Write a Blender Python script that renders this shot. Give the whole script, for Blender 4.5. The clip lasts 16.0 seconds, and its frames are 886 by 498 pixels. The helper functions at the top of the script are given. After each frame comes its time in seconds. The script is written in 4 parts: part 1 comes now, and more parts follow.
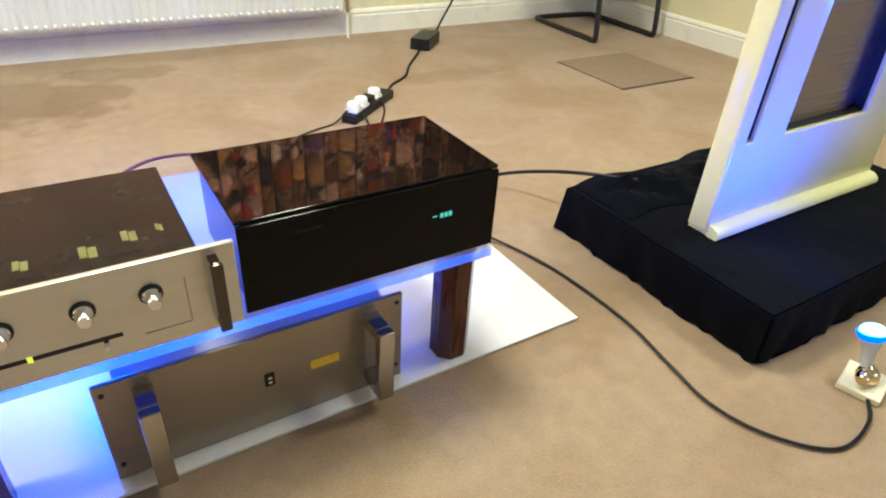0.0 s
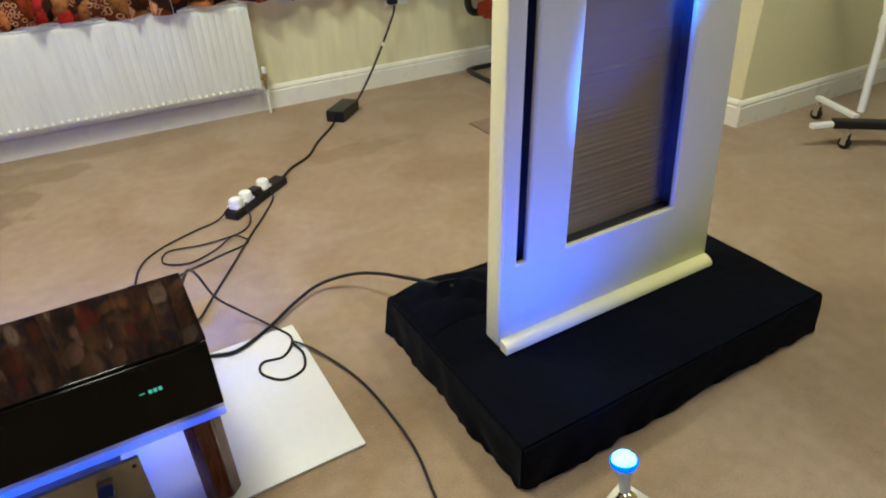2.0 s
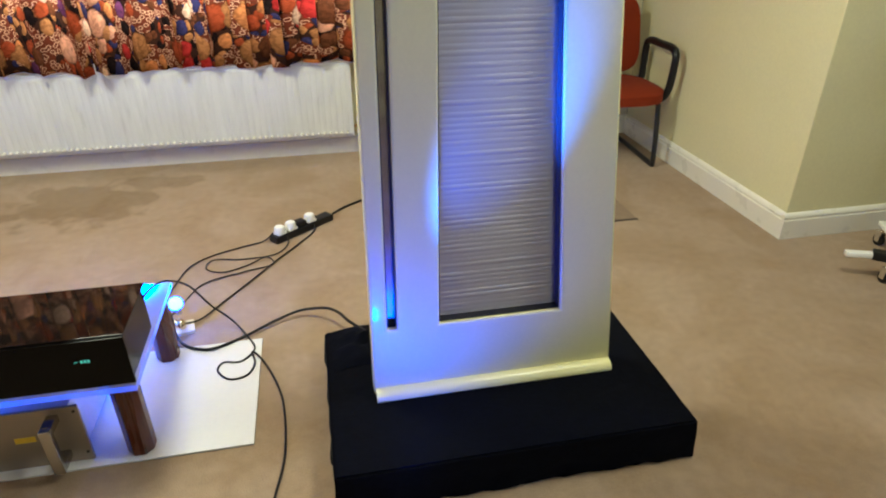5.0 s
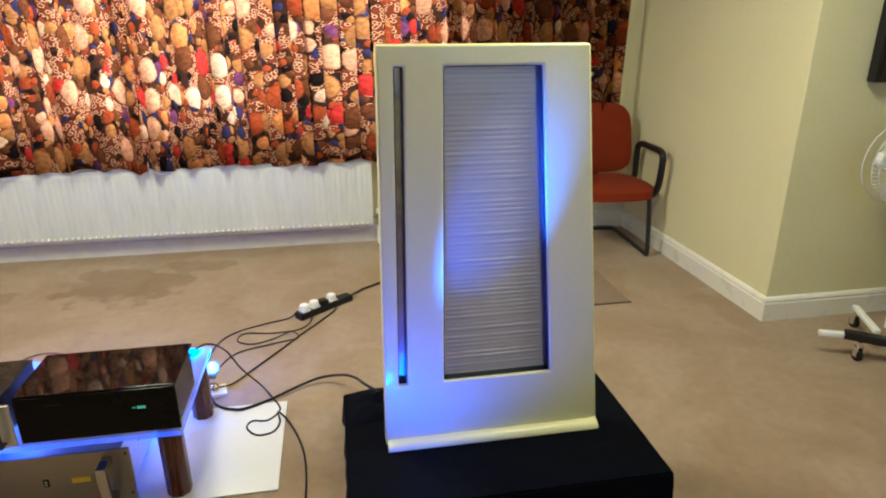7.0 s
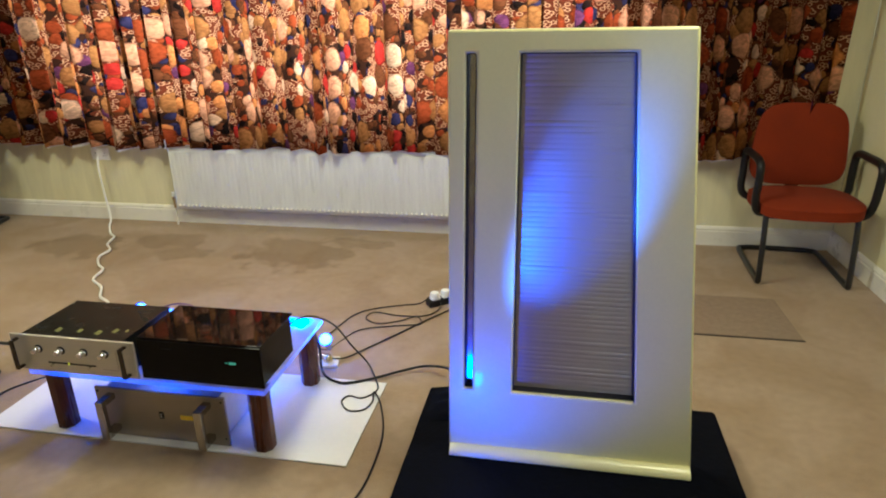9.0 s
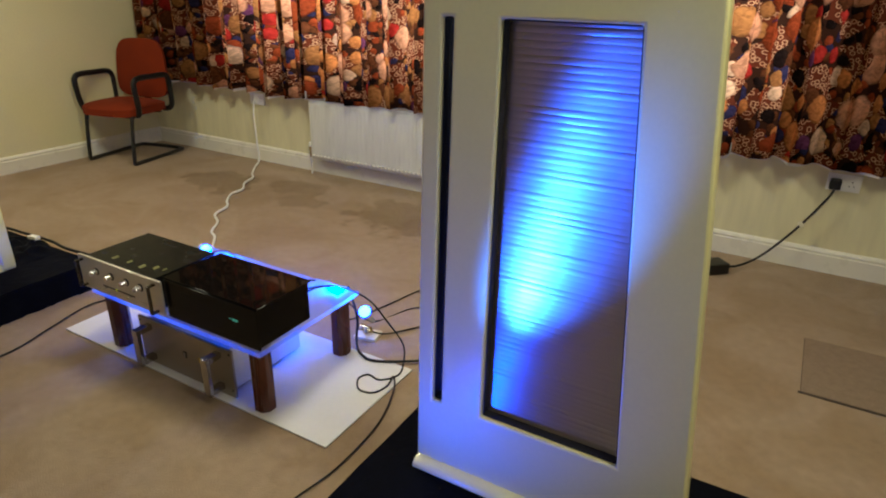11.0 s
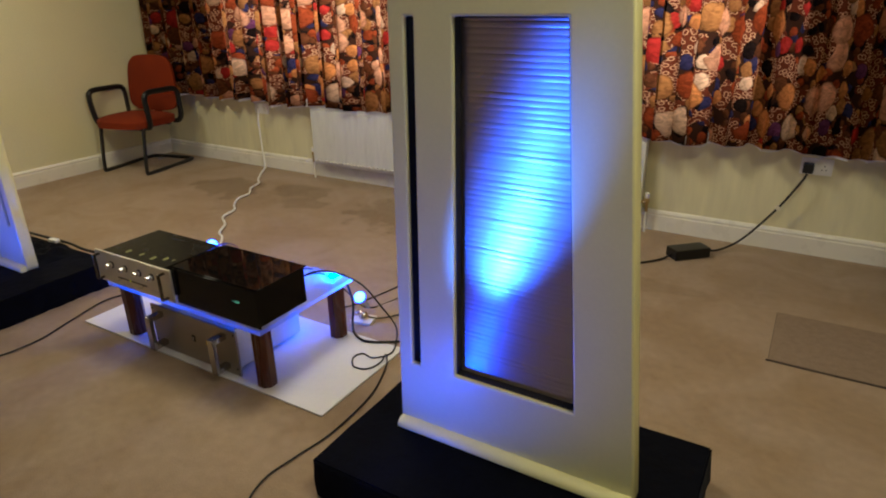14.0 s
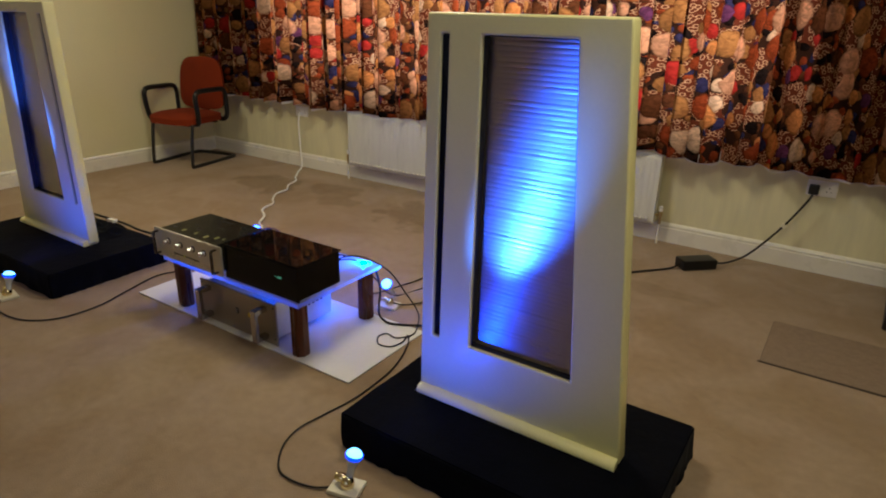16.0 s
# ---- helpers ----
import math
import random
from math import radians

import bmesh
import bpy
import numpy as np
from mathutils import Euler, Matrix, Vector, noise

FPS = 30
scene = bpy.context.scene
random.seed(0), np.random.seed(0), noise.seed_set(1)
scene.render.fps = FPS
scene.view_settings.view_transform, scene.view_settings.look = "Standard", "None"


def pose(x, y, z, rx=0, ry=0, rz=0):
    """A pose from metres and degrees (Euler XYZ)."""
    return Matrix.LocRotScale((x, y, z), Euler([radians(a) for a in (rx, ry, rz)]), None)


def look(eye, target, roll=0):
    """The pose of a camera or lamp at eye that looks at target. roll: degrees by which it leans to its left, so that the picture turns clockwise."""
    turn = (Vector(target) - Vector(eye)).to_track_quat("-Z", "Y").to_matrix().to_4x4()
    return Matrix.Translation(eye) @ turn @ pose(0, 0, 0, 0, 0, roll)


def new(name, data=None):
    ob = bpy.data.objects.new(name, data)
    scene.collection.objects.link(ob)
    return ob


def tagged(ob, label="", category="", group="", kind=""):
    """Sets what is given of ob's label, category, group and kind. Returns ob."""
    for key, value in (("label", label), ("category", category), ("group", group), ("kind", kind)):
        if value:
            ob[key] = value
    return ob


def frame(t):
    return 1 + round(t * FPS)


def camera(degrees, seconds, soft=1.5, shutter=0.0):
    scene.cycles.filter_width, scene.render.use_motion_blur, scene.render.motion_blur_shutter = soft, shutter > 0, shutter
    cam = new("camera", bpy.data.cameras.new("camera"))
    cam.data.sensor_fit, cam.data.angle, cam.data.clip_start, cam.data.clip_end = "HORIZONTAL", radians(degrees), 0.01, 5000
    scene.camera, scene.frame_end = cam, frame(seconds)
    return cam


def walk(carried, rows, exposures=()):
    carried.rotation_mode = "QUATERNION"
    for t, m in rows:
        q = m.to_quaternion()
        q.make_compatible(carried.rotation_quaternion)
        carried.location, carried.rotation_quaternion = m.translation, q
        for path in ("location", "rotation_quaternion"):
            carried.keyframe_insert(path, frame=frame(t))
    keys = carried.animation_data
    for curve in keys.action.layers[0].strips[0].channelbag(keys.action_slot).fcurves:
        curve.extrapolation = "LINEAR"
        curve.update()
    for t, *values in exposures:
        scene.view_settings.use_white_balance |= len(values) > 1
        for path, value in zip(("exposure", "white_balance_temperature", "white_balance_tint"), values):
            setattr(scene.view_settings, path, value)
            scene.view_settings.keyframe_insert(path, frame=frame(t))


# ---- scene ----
cam = camera(70.8, 16.0, soft=2.0)
PATH = [
    (0, (-1.184, -0.672, 0.836), (-0.252, 0.732, -0.242), 3.8),
    (0.5, (-1.078, -0.774, 0.948), (-0.187, 0.672, -0.109), 0.6),
    (1, (-0.923, -0.87, 1.033), (-0.147, 0.644, -0.019), -2.1),
    (1.5, (-0.779, -0.922, 1.084), (0.072, 0.569, 0.058), -0.5),
    (2, (-0.652, -0.873, 1.089), (0.183, 0.609, 0.038), -2.1),
    (2.5, (-0.539, -0.88, 1.128), (0.3, 0.59, 0.063), -2.5),
    (3, (-0.423, -0.919, 1.143), (0.249, 0.647, 0.096), -0.6),
    (3.2, (-0.386, -0.953, 1.148), (0.241, 0.614, 0.074), 0.5),
    (5.3, (-0.052, -1.336, 1.321), (0.266, 0.408, 0.396), 0.4),
    (5.5, (-0.041, -1.354, 1.321), (0.289, 0.402, 0.423), 1.6),
    (6, (-0.069, -1.438, 1.356), (0.252, 0.372, 0.568), 0.3),
    (6.5, (-0.117, -1.554, 1.374), (0.174, 0.3, 0.684), -0.7),
    (7, (-0.112, -1.601, 1.374), (0.215, 0.252, 0.695), -0.2),
    (7.5, (-0.091, -1.618, 1.363), (0.218, 0.232, 0.668), -0.3),
    (8, (0.015, -1.604, 1.362), (0.044, 0.276, 0.68), -0.8),
    (8.5, (0.172, -1.584, 1.358), (-0.052, 0.269, 0.64), 0.6),
    (9, (0.282, -1.508, 1.348), (-0.073, 0.335, 0.659), -1.0),
    (9.2, (0.318, -1.47, 1.346), (-0.141, 0.343, 0.636), -0.1),
    (11.3, (0.728, -1.057, 1.331), (-0.22, 0.528, 0.564), 0.8),
    (11.5, (0.728, -1.027, 1.344), (-0.25, 0.552, 0.601), 0.7),
    (12, (0.757, -1.013, 1.331), (-0.278, 0.508, 0.547), -0.2),
    (12.5, (0.811, -1.015, 1.328), (-0.229, 0.508, 0.553), 0.3),
    (13, (0.845, -1.044, 1.327), (-0.21, 0.486, 0.587), 0.7),
    (13.5, (0.865, -1.106, 1.326), (-0.14, 0.467, 0.606), 1.1),
    (14, (0.903, -1.231, 1.317), (-0.049, 0.358, 0.561), -0.9),
    (14.5, (0.955, -1.337, 1.305), (0.031, 0.262, 0.538), -1.2),
    (15, (0.995, -1.404, 1.311), (-0.011, 0.163, 0.582), -0.4),
    (15.5, (1.045, -1.444, 1.327), (0.026, 0.129, 0.629), -0.0),
    (16, (1.045, -1.453, 1.332), (0.022, 0.109, 0.615), 1.4),
]
EXPOSURES = [(0, 0.84, 5250, 8), (0.5, 0.50, 5230, 8), (1, 0.30, 5200, 7), (1.5, 0.22, 5250, 7), (3, 0.2, 5300, 8), (5.5, 0.30, 5350, 8), (7.5, 0.22, 5400, 8), (9, 0.02, 5500, 8), (11.5, -0.52, 5800, 12), (13.5, -0.57, 5900, 15), (16, -0.82, 6000, 16)]
walk(cam, [(t, look(eye, target, roll)) for t, eye, target, roll in PATH], EXPOSURES)

# ---- world and light ----
world = bpy.data.worlds.new("world")
scene.world = world
world.use_nodes = True
wn = world.node_tree.nodes
sky = wn.new("ShaderNodeTexSky")
sky.sky_type, sky.sun_disc = "NISHITA", False
sky.sun_elevation, sky.sun_rotation = radians(25), radians(200)
wn["Background"].inputs["Strength"].default_value = 0.10
world.node_tree.links.new(sky.outputs[0], wn["Background"].inputs["Color"])


def area_lamp(name, eye, target, size, watts, colour):
    data = bpy.data.lights.new(name, "AREA")
    data.shape, data.size, data.size_y, data.energy, data.color = "RECTANGLE", size[0], size[1], watts, colour
    ob = new(name, data)
    ob.matrix_world = look(eye, target)
    return ob


def spot_lamp(name, eye, target, watts, colour, degrees, blend=0.6, radius=0.02):
    data = bpy.data.lights.new(name, "SPOT")
    data.energy, data.color, data.spot_size, data.spot_blend, data.shadow_soft_size = watts, colour, radians(degrees), blend, radius
    ob = new(name, data)
    ob.matrix_world = look(eye, target)
    return ob


WARM = (1.0, 0.89, 0.56)
BLUE = (0.004, 0.10, 1.0)
BLUE_BEAM = (0.022, 0.12, 1.0)
for x, y, watts in ((-3.1, 0.40, 34), (-0.8, 0.85, 44), (1.0, -0.10, 29)):
    area_lamp("ceiling_light", (x, y, 2.40), (x, y, 0), (0.5, 0.5), watts, WARM)
# added cool fill from behind the camera; no source is known there
area_lamp("south_fill", (1.1, -3.5, 1.45), (0.5, 0, 1.0), (1.6, 1.1), 11, (0.66, 0.81, 1.0))
# daylight in the window opening
area_lamp("window_daylight", (-1.30, 2.54, 1.44), (-1.30, 0, 1.44), (3.70, 1.16), 90, (1.0, 0.92, 0.84))
# blue spot bulbs
spot_lamp("blue_spot_right", (0.028, -0.335, 0.150), (0.335, 0.06, 0.84), 520, BLUE_BEAM, 24, 1.0, 0.018)
spot_lamp("blue_spill_right", (0.028, -0.335, 0.151), (0.15, 0.06, 0.53), 22.0, (0.006, 0.06, 1.0), 112, 1.0, 0.025)
spot_lamp("blue_spot_left", (-2.19, -0.308, 0.150), (-2.515, 0.11, 0.84), 520, BLUE_BEAM, 24, 1.0, 0.018)
spot_lamp("blue_spill_left", (-2.19, -0.308, 0.151), (-2.33, 0.11, 0.53), 22.0, (0.006, 0.06, 1.0), 112, 1.0, 0.025)
spot_lamp("blue_spot_table", (-0.640, 0.585, 0.175), (-1.0, 0.28, 0.235), 32, BLUE, 110)
spot_lamp("blue_spot_shelf", (-1.285, 0.490, 0.302), (-1.25, 0.38, 0.0), 9, BLUE, 172)


def glow_lamp(name, eye, watts, colour):
    data = bpy.data.lights.new(name, "POINT")
    data.energy, data.color, data.shadow_soft_size = watts, colour, 0.006
    new(name, data).location = eye


# added point lamps inside the acrylic sheet, standing in for piped bulb light
glow_lamp("blue_sheet_fill", (-1.26, 0.49, 0.247), 16, BLUE)
glow_lamp("blue_sheet_fill", (-0.68, 0.53, 0.247), 9, BLUE)


# ---- materials ----
def make(name, colour, rough=0.5, metal=0.0, vary=0.12, grain=60.0, coarse=5.0, bump=0.0, bump_scale=None, sheen=0.0, coat=0.0, stretch=(1, 1, 1), spec=0.5):
    m = bpy.data.materials.new(name)
    m.use_nodes = True
    n, l = m.node_tree.nodes, m.node_tree.links
    b = n["Principled BSDF"]
    b.inputs["Roughness"].default_value, b.inputs["Metallic"].default_value = rough, metal
    b.inputs["Sheen Weight"].default_value, b.inputs["Coat Weight"].default_value = sheen, coat
    b.inputs["Specular IOR Level"].default_value = spec
    tc, mp = n.new("ShaderNodeTexCoord"), n.new("ShaderNodeMapping")
    mp.inputs["Scale"].default_value = stretch
    l.new(tc.outputs["Object"], mp.inputs["Vector"])
    fine, wide = n.new("ShaderNodeTexNoise"), n.new("ShaderNodeTexNoise")
    fine.inputs["Scale"].default_value, wide.inputs["Scale"].default_value = grain, coarse
    fine.inputs["Detail"].default_value = wide.inputs["Detail"].default_value = 4
    add = n.new("ShaderNodeMath")
    add.operation = "ADD"
    for tex, k in ((fine, 0), (wide, 1)):
        l.new(mp.outputs[0], tex.inputs["Vector"])
        l.new(tex.outputs["Fac"], add.inputs[k])
    ramp = n.new("ShaderNodeMapRange")
    ramp.inputs["From Min"].default_value, ramp.inputs["From Max"].default_value = 0.6, 1.4
    ramp.inputs["To Min"].default_value, ramp.inputs["To Max"].default_value = 1 - vary, 1 + vary
    l.new(add.outputs[0], ramp.inputs["Value"])
    mul = n.new("ShaderNodeMix")
    mul.data_type, mul.blend_type = "RGBA", "MULTIPLY"
    mul.inputs["Factor"].default_value = 1
    mul.inputs[6].default_value = (*colour, 1)
    l.new(ramp.outputs[0], mul.inputs[7])
    l.new(mul.outputs[2], b.inputs["Base Color"])
    rr = n.new("ShaderNodeMapRange")
    rr.inputs["From Min"].default_value, rr.inputs["From Max"].default_value = 0.3, 0.7
    rr.inputs["To Min"].default_value, rr.inputs["To Max"].default_value = max(0.02, rough - 0.06), min(1, rough + 0.06)
    l.new(wide.outputs["Fac"], rr.inputs["Value"])
    l.new(rr.outputs[0], b.inputs["Roughness"])
    if bump:
        bp = n.new("ShaderNodeBump")
        bp.inputs["Strength"].default_value, bp.inputs["Distance"].default_value = bump, 0.004
        src = fine
        if bump_scale:
            src = n.new("ShaderNodeTexNoise")
            src.inputs["Scale"].default_value, src.inputs["Detail"].default_value = bump_scale, 3
            l.new(mp.outputs[0], src.inputs["Vector"])
        l.new(src.outputs["Fac"], bp.inputs["Height"])
        l.new(bp.outputs[0], b.inputs["Normal"])
    return m


def glowing(name, colour, strength):
    m = bpy.data.materials.new(name)
    m.use_nodes = True
    b = m.node_tree.nodes["Principled BSDF"]
    b.inputs["Base Color"].default_value = (*colour, 1)
    b.inputs["Emission Color"].default_value = (*colour, 1)
    b.inputs["Emission Strength"].default_value = strength
    return m


def carpet_material():
    m = make("carpet", (0.352, 0.258, 0.170), rough=0.95, vary=0.17, grain=190, coarse=26, bump=1.0, bump_scale=260, sheen=0.2, spec=0.1)
    n, l = m.node_tree.nodes, m.node_tree.links
    b = n["Principled BSDF"]
    base = b.inputs["Base Color"].links[0].from_socket
    tc = n.new("ShaderNodeTexCoord")
    nz = n.new("ShaderNodeTexNoise")
    nz.inputs["Scale"].default_value, nz.inputs["Detail"].default_value = 6, 4
    l.new(tc.outputs["Object"], nz.inputs["Vector"])
    total = None
    # old water stains near the radiator
    for x, y, rx, ry, k in ((-2.80, 1.86, 0.36, 0.27, 0.8), (-2.22, 2.00, 0.30, 0.18, 0.7), (-2.02, 1.80, 0.24, 0.14, 0.65), (-1.30, 1.90, 0.44, 0.32, 0.8), (-0.98, 2.12, 0.26, 0.12, 0.7), (0.35, 1.62, 0.35, 0.10, 0.4)):
        mp = n.new("ShaderNodeMapping")
        mp.inputs["Location"].default_value = (-x / rx, -y / ry, 0)
        mp.inputs["Scale"].default_value = (1 / rx, 1 / ry, 0)
        l.new(tc.outputs["Object"], mp.inputs["Vector"])
        ln = n.new("ShaderNodeVectorMath")
        ln.operation = "LENGTH"
        l.new(mp.outputs[0], ln.inputs[0])
        wob = n.new("ShaderNodeMath")
        wob.operation = "MULTIPLY_ADD"
        l.new(nz.outputs["Fac"], wob.inputs[0])
        wob.inputs[1].default_value = 1.9
        l.new(ln.outputs["Value"], wob.inputs[2])
        rg = n.new("ShaderNodeMapRange")
        rg.inputs["From Min"].default_value, rg.inputs["From Max"].default_value = 1.62, 1.82
        rg.inputs["To Min"].default_value, rg.inputs["To Max"].default_value = k, 0
        l.new(wob.outputs[0], rg.inputs["Value"])
        if total is None:
            total = rg.outputs[0]
        else:
            mx = n.new("ShaderNodeMath")
            mx.operation = "MAXIMUM"
            l.new(total, mx.inputs[0])
            l.new(rg.outputs[0], mx.inputs[1])
            total = mx.outputs[0]
    mix = n.new("ShaderNodeMix")
    mix.data_type, mix.blend_type = "RGBA", "MULTIPLY"
    l.new(total, mix.inputs["Factor"])
    # trodden and faded patches
    worn, patch, tread = n.new("ShaderNodeTexNoise"), n.new("ShaderNodeMapRange"), n.new("ShaderNodeMix")
    worn.inputs["Scale"].default_value, worn.inputs["Detail"].default_value, worn.inputs["Distortion"].default_value = 2.6, 8, 0.9
    l.new(tc.outputs["Object"], worn.inputs["Vector"])
    patch.inputs["From Min"].default_value, patch.inputs["From Max"].default_value = 0.40, 0.66
    patch.inputs["To Min"].default_value, patch.inputs["To Max"].default_value = 0.0, 1.0
    l.new(worn.outputs["Fac"], patch.inputs["Value"])
    tread.data_type, tread.blend_type = "RGBA", "MULTIPLY"
    l.new(patch.outputs[0], tread.inputs["Factor"])
    l.new(base, tread.inputs[6])
    tread.inputs[7].default_value = (0.82, 0.77, 0.66, 1)
    l.new(tread.outputs[2], mix.inputs[6])
    mix.inputs[7].default_value = (0.66, 0.62, 0.50, 1)
    l.new(mix.outputs[2], b.inputs["Base Color"])
    return m


def curtain_material():
    """Printed cotton: upright ovals and barrels in peach, tan, rust and navy over dark ground with ring spots; light from behind shines through."""
    m = bpy.data.materials.new("printed_curtain_cotton")
    m.use_nodes = True
    n, l = m.node_tree.nodes, m.node_tree.links
    n.remove(n["Principled BSDF"])
    tc = n.new("ShaderNodeTexCoord")
    wob = n.new("ShaderNodeTexNoise")
    wob.inputs["Scale"].default_value, wob.inputs["Detail"].default_value = 18, 2
    l.new(tc.outputs["UV"], wob.inputs["Vector"])
    off = n.new("ShaderNodeMix")
    off.data_type, off.blend_type = "RGBA", "LINEAR_LIGHT"
    off.inputs["Factor"].default_value = 0.016
    l.new(tc.outputs["UV"], off.inputs[6])
    l.new(wob.outputs["Color"], off.inputs[7])

    def math_node(op, a, b):
        k = n.new("ShaderNodeMath")
        k.operation = op
        for q, v in ((0, a), (1, b)):
            if isinstance(v, (int, float)):
                k.inputs[q].default_value = v
            else:
                l.new(v, k.inputs[q])
        return k.outputs[0]

    def ranged(v, lo, hi, a, b):
        k = n.new("ShaderNodeMapRange")
        for name, q in (("From Min", lo), ("From Max", hi), ("To Min", a), ("To Max", b)):
            k.inputs[name].default_value = q
        l.new(v, k.inputs["Value"])
        return k.outputs[0]

    def blend(fac, a, b, kind="MIX"):
        k = n.new("ShaderNodeMix")
        k.data_type, k.blend_type = "RGBA", kind
        for q, v in (("Factor", fac), (6, a), (7, b)):
            if isinstance(v, (int, float, tuple)):
                k.inputs[q].default_value = v
            else:
                l.new(v, k.inputs[q])
        return k.outputs[2]

    fleck = n.new("ShaderNodeTexNoise")
    fleck.inputs["Scale"].default_value, fleck.inputs["Detail"].default_value, fleck.inputs["Distortion"].default_value = 38, 3, 1.2
    l.new(tc.outputs["UV"], fleck.inputs["Vector"])
    mottle = ranged(fleck.outputs["Fac"], 0.36, 0.62, 0.66, 1.15)

    def ovals(below, sx, sy, seed, radius, density, colours):
        """One layer of upright ovals laid over the layer below."""
        mp = n.new("ShaderNodeMapping")
        mp.inputs["Scale"].default_value, mp.inputs["Location"].default_value = (sx, sy, 1), (seed, seed * 1.7, 0)
        l.new(off.outputs[2], mp.inputs["Vector"])
        v = n.new("ShaderNodeTexVoronoi")
        v.voronoi_dimensions = "2D"
        v.inputs["Scale"].default_value, v.inputs["Randomness"].default_value = 1, 0.8
        l.new(mp.outputs[0], v.inputs["Vector"])
        sep = n.new("ShaderNodeSeparateColor")
        l.new(v.outputs["Color"], sep.inputs[0])
        ramp = n.new("ShaderNodeValToRGB")
        ramp.color_ramp.interpolation = "CONSTANT"
        while len(ramp.color_ramp.elements) < len(colours):
            ramp.color_ramp.elements.new(0.5)
        for k, (e, c) in enumerate(zip(ramp.color_ramp.elements, colours)):
            e.position, e.color = k / len(colours), (*c, 1)
        l.new(sep.outputs[0], ramp.inputs[0])
        # soft sheen from one side of each oval to the other
        gap = n.new("ShaderNodeVectorMath")
        gap.operation = "SUBTRACT"
        l.new(mp.outputs[0], gap.inputs[0])
        l.new(v.outputs["Position"], gap.inputs[1])
        xyz = n.new("ShaderNodeSeparateXYZ")
        l.new(gap.outputs[0], xyz.inputs[0])
        tone = ranged(math_node("ADD", xyz.outputs["Y"], xyz.outputs["X"]), -0.45, 0.45, 0.62, 1.18)
        rim = ranged(v.outputs["Distance"], radius - 0.07, radius, 1.0, 0.45)
        body = blend(1.0, blend(1.0, blend(1.0, ramp.outputs[0], tone, "MULTIPLY"), rim, "MULTIPLY"), mottle, "MULTIPLY")
        inside = ranged(v.outputs["Distance"], radius - 0.02, radius + 0.02, 1, 0)
        return blend(math_node("MULTIPLY", inside, math_node("LESS_THAN", sep.outputs[1], density)), below, body), sep

    PEACH, TAN, CREAM, RUST, RED = (0.90, 0.52, 0.31), (0.52, 0.27, 0.09), (0.95, 0.74, 0.50), (0.40, 0.09, 0.03), (0.58, 0.05, 0.04)
    ORANGE, NAVY, PLUM, BROWN, BLACK = (0.80, 0.36, 0.11), (0.045, 0.05, 0.15), (0.17, 0.06, 0.17), (0.17, 0.07, 0.03), (0.02, 0.015, 0.015)
    ground, g = ovals((0.050, 0.026, 0.018, 1), 26.0, 19.0, 3.3, 0.46, 0.92, (BLACK, BROWN, RUST, TAN, BROWN, NAVY, RUST, BLACK))
    # patches of pale ring spots on rust
    rings = n.new("ShaderNodeTexVoronoi")
    rings.voronoi_dimensions = "2D"
    rings.inputs["Scale"].default_value = 40
    l.new(tc.outputs["UV"], rings.inputs["Vector"])
    ring = ranged(math_node("ABSOLUTE", math_node("SUBTRACT", rings.outputs["Distance"], 0.33), 0.0), 0.04, 0.10, 1, 0)
    patch = n.new("ShaderNodeTexNoise")
    patch.inputs["Scale"].default_value, patch.inputs["Detail"].default_value = 9, 1
    l.new(tc.outputs["UV"], patch.inputs["Vector"])
    where = math_node("GREATER_THAN", patch.outputs["Fac"], 0.49)
    ground = blend(where, ground, blend(ring, (0.17, 0.05, 0.025, 1), (0.80, 0.56, 0.34, 1)))
    mid, g = ovals(ground, 15.0, 10.5, 7.1, 0.42, 0.58, (NAVY, RED, PEACH, BROWN, ORANGE, PLUM, TAN, RUST, BLACK, TAN, CREAM))
    top, g = ovals(mid, 8.6, 6.0, 1.9, 0.42, 0.52, (PEACH, TAN, RUST, PEACH, ORANGE, TAN, BROWN, RED, PEACH, TAN, CREAM, RUST))
    dif, tr, both = n.new("ShaderNodeBsdfDiffuse"), n.new("ShaderNodeBsdfTranslucent"), n.new("ShaderNodeMixShader")
    l.new(blend(1.0, top, (0.46, 0.40, 0.34, 1), "MULTIPLY"), dif.inputs["Color"])
    l.new(blend(1.0, top, (1.0, 0.80, 0.66, 1), "MULTIPLY"), tr.inputs["Color"])
    weave = n.new("ShaderNodeTexNoise")
    weave.inputs["Scale"].default_value = 900
    bp = n.new("ShaderNodeBump")
    bp.inputs["Strength"].default_value, bp.inputs["Distance"].default_value = 0.25, 0.002
    l.new(weave.outputs["Fac"], bp.inputs["Height"])
    l.new(bp.outputs[0], dif.inputs["Normal"])
    both.inputs[0].default_value = 0.48
    l.new(dif.outputs[0], both.inputs[1])
    l.new(tr.outputs[0], both.inputs[2])
    l.new(both.outputs[0], n["Material Output"].inputs["Surface"])
    return m


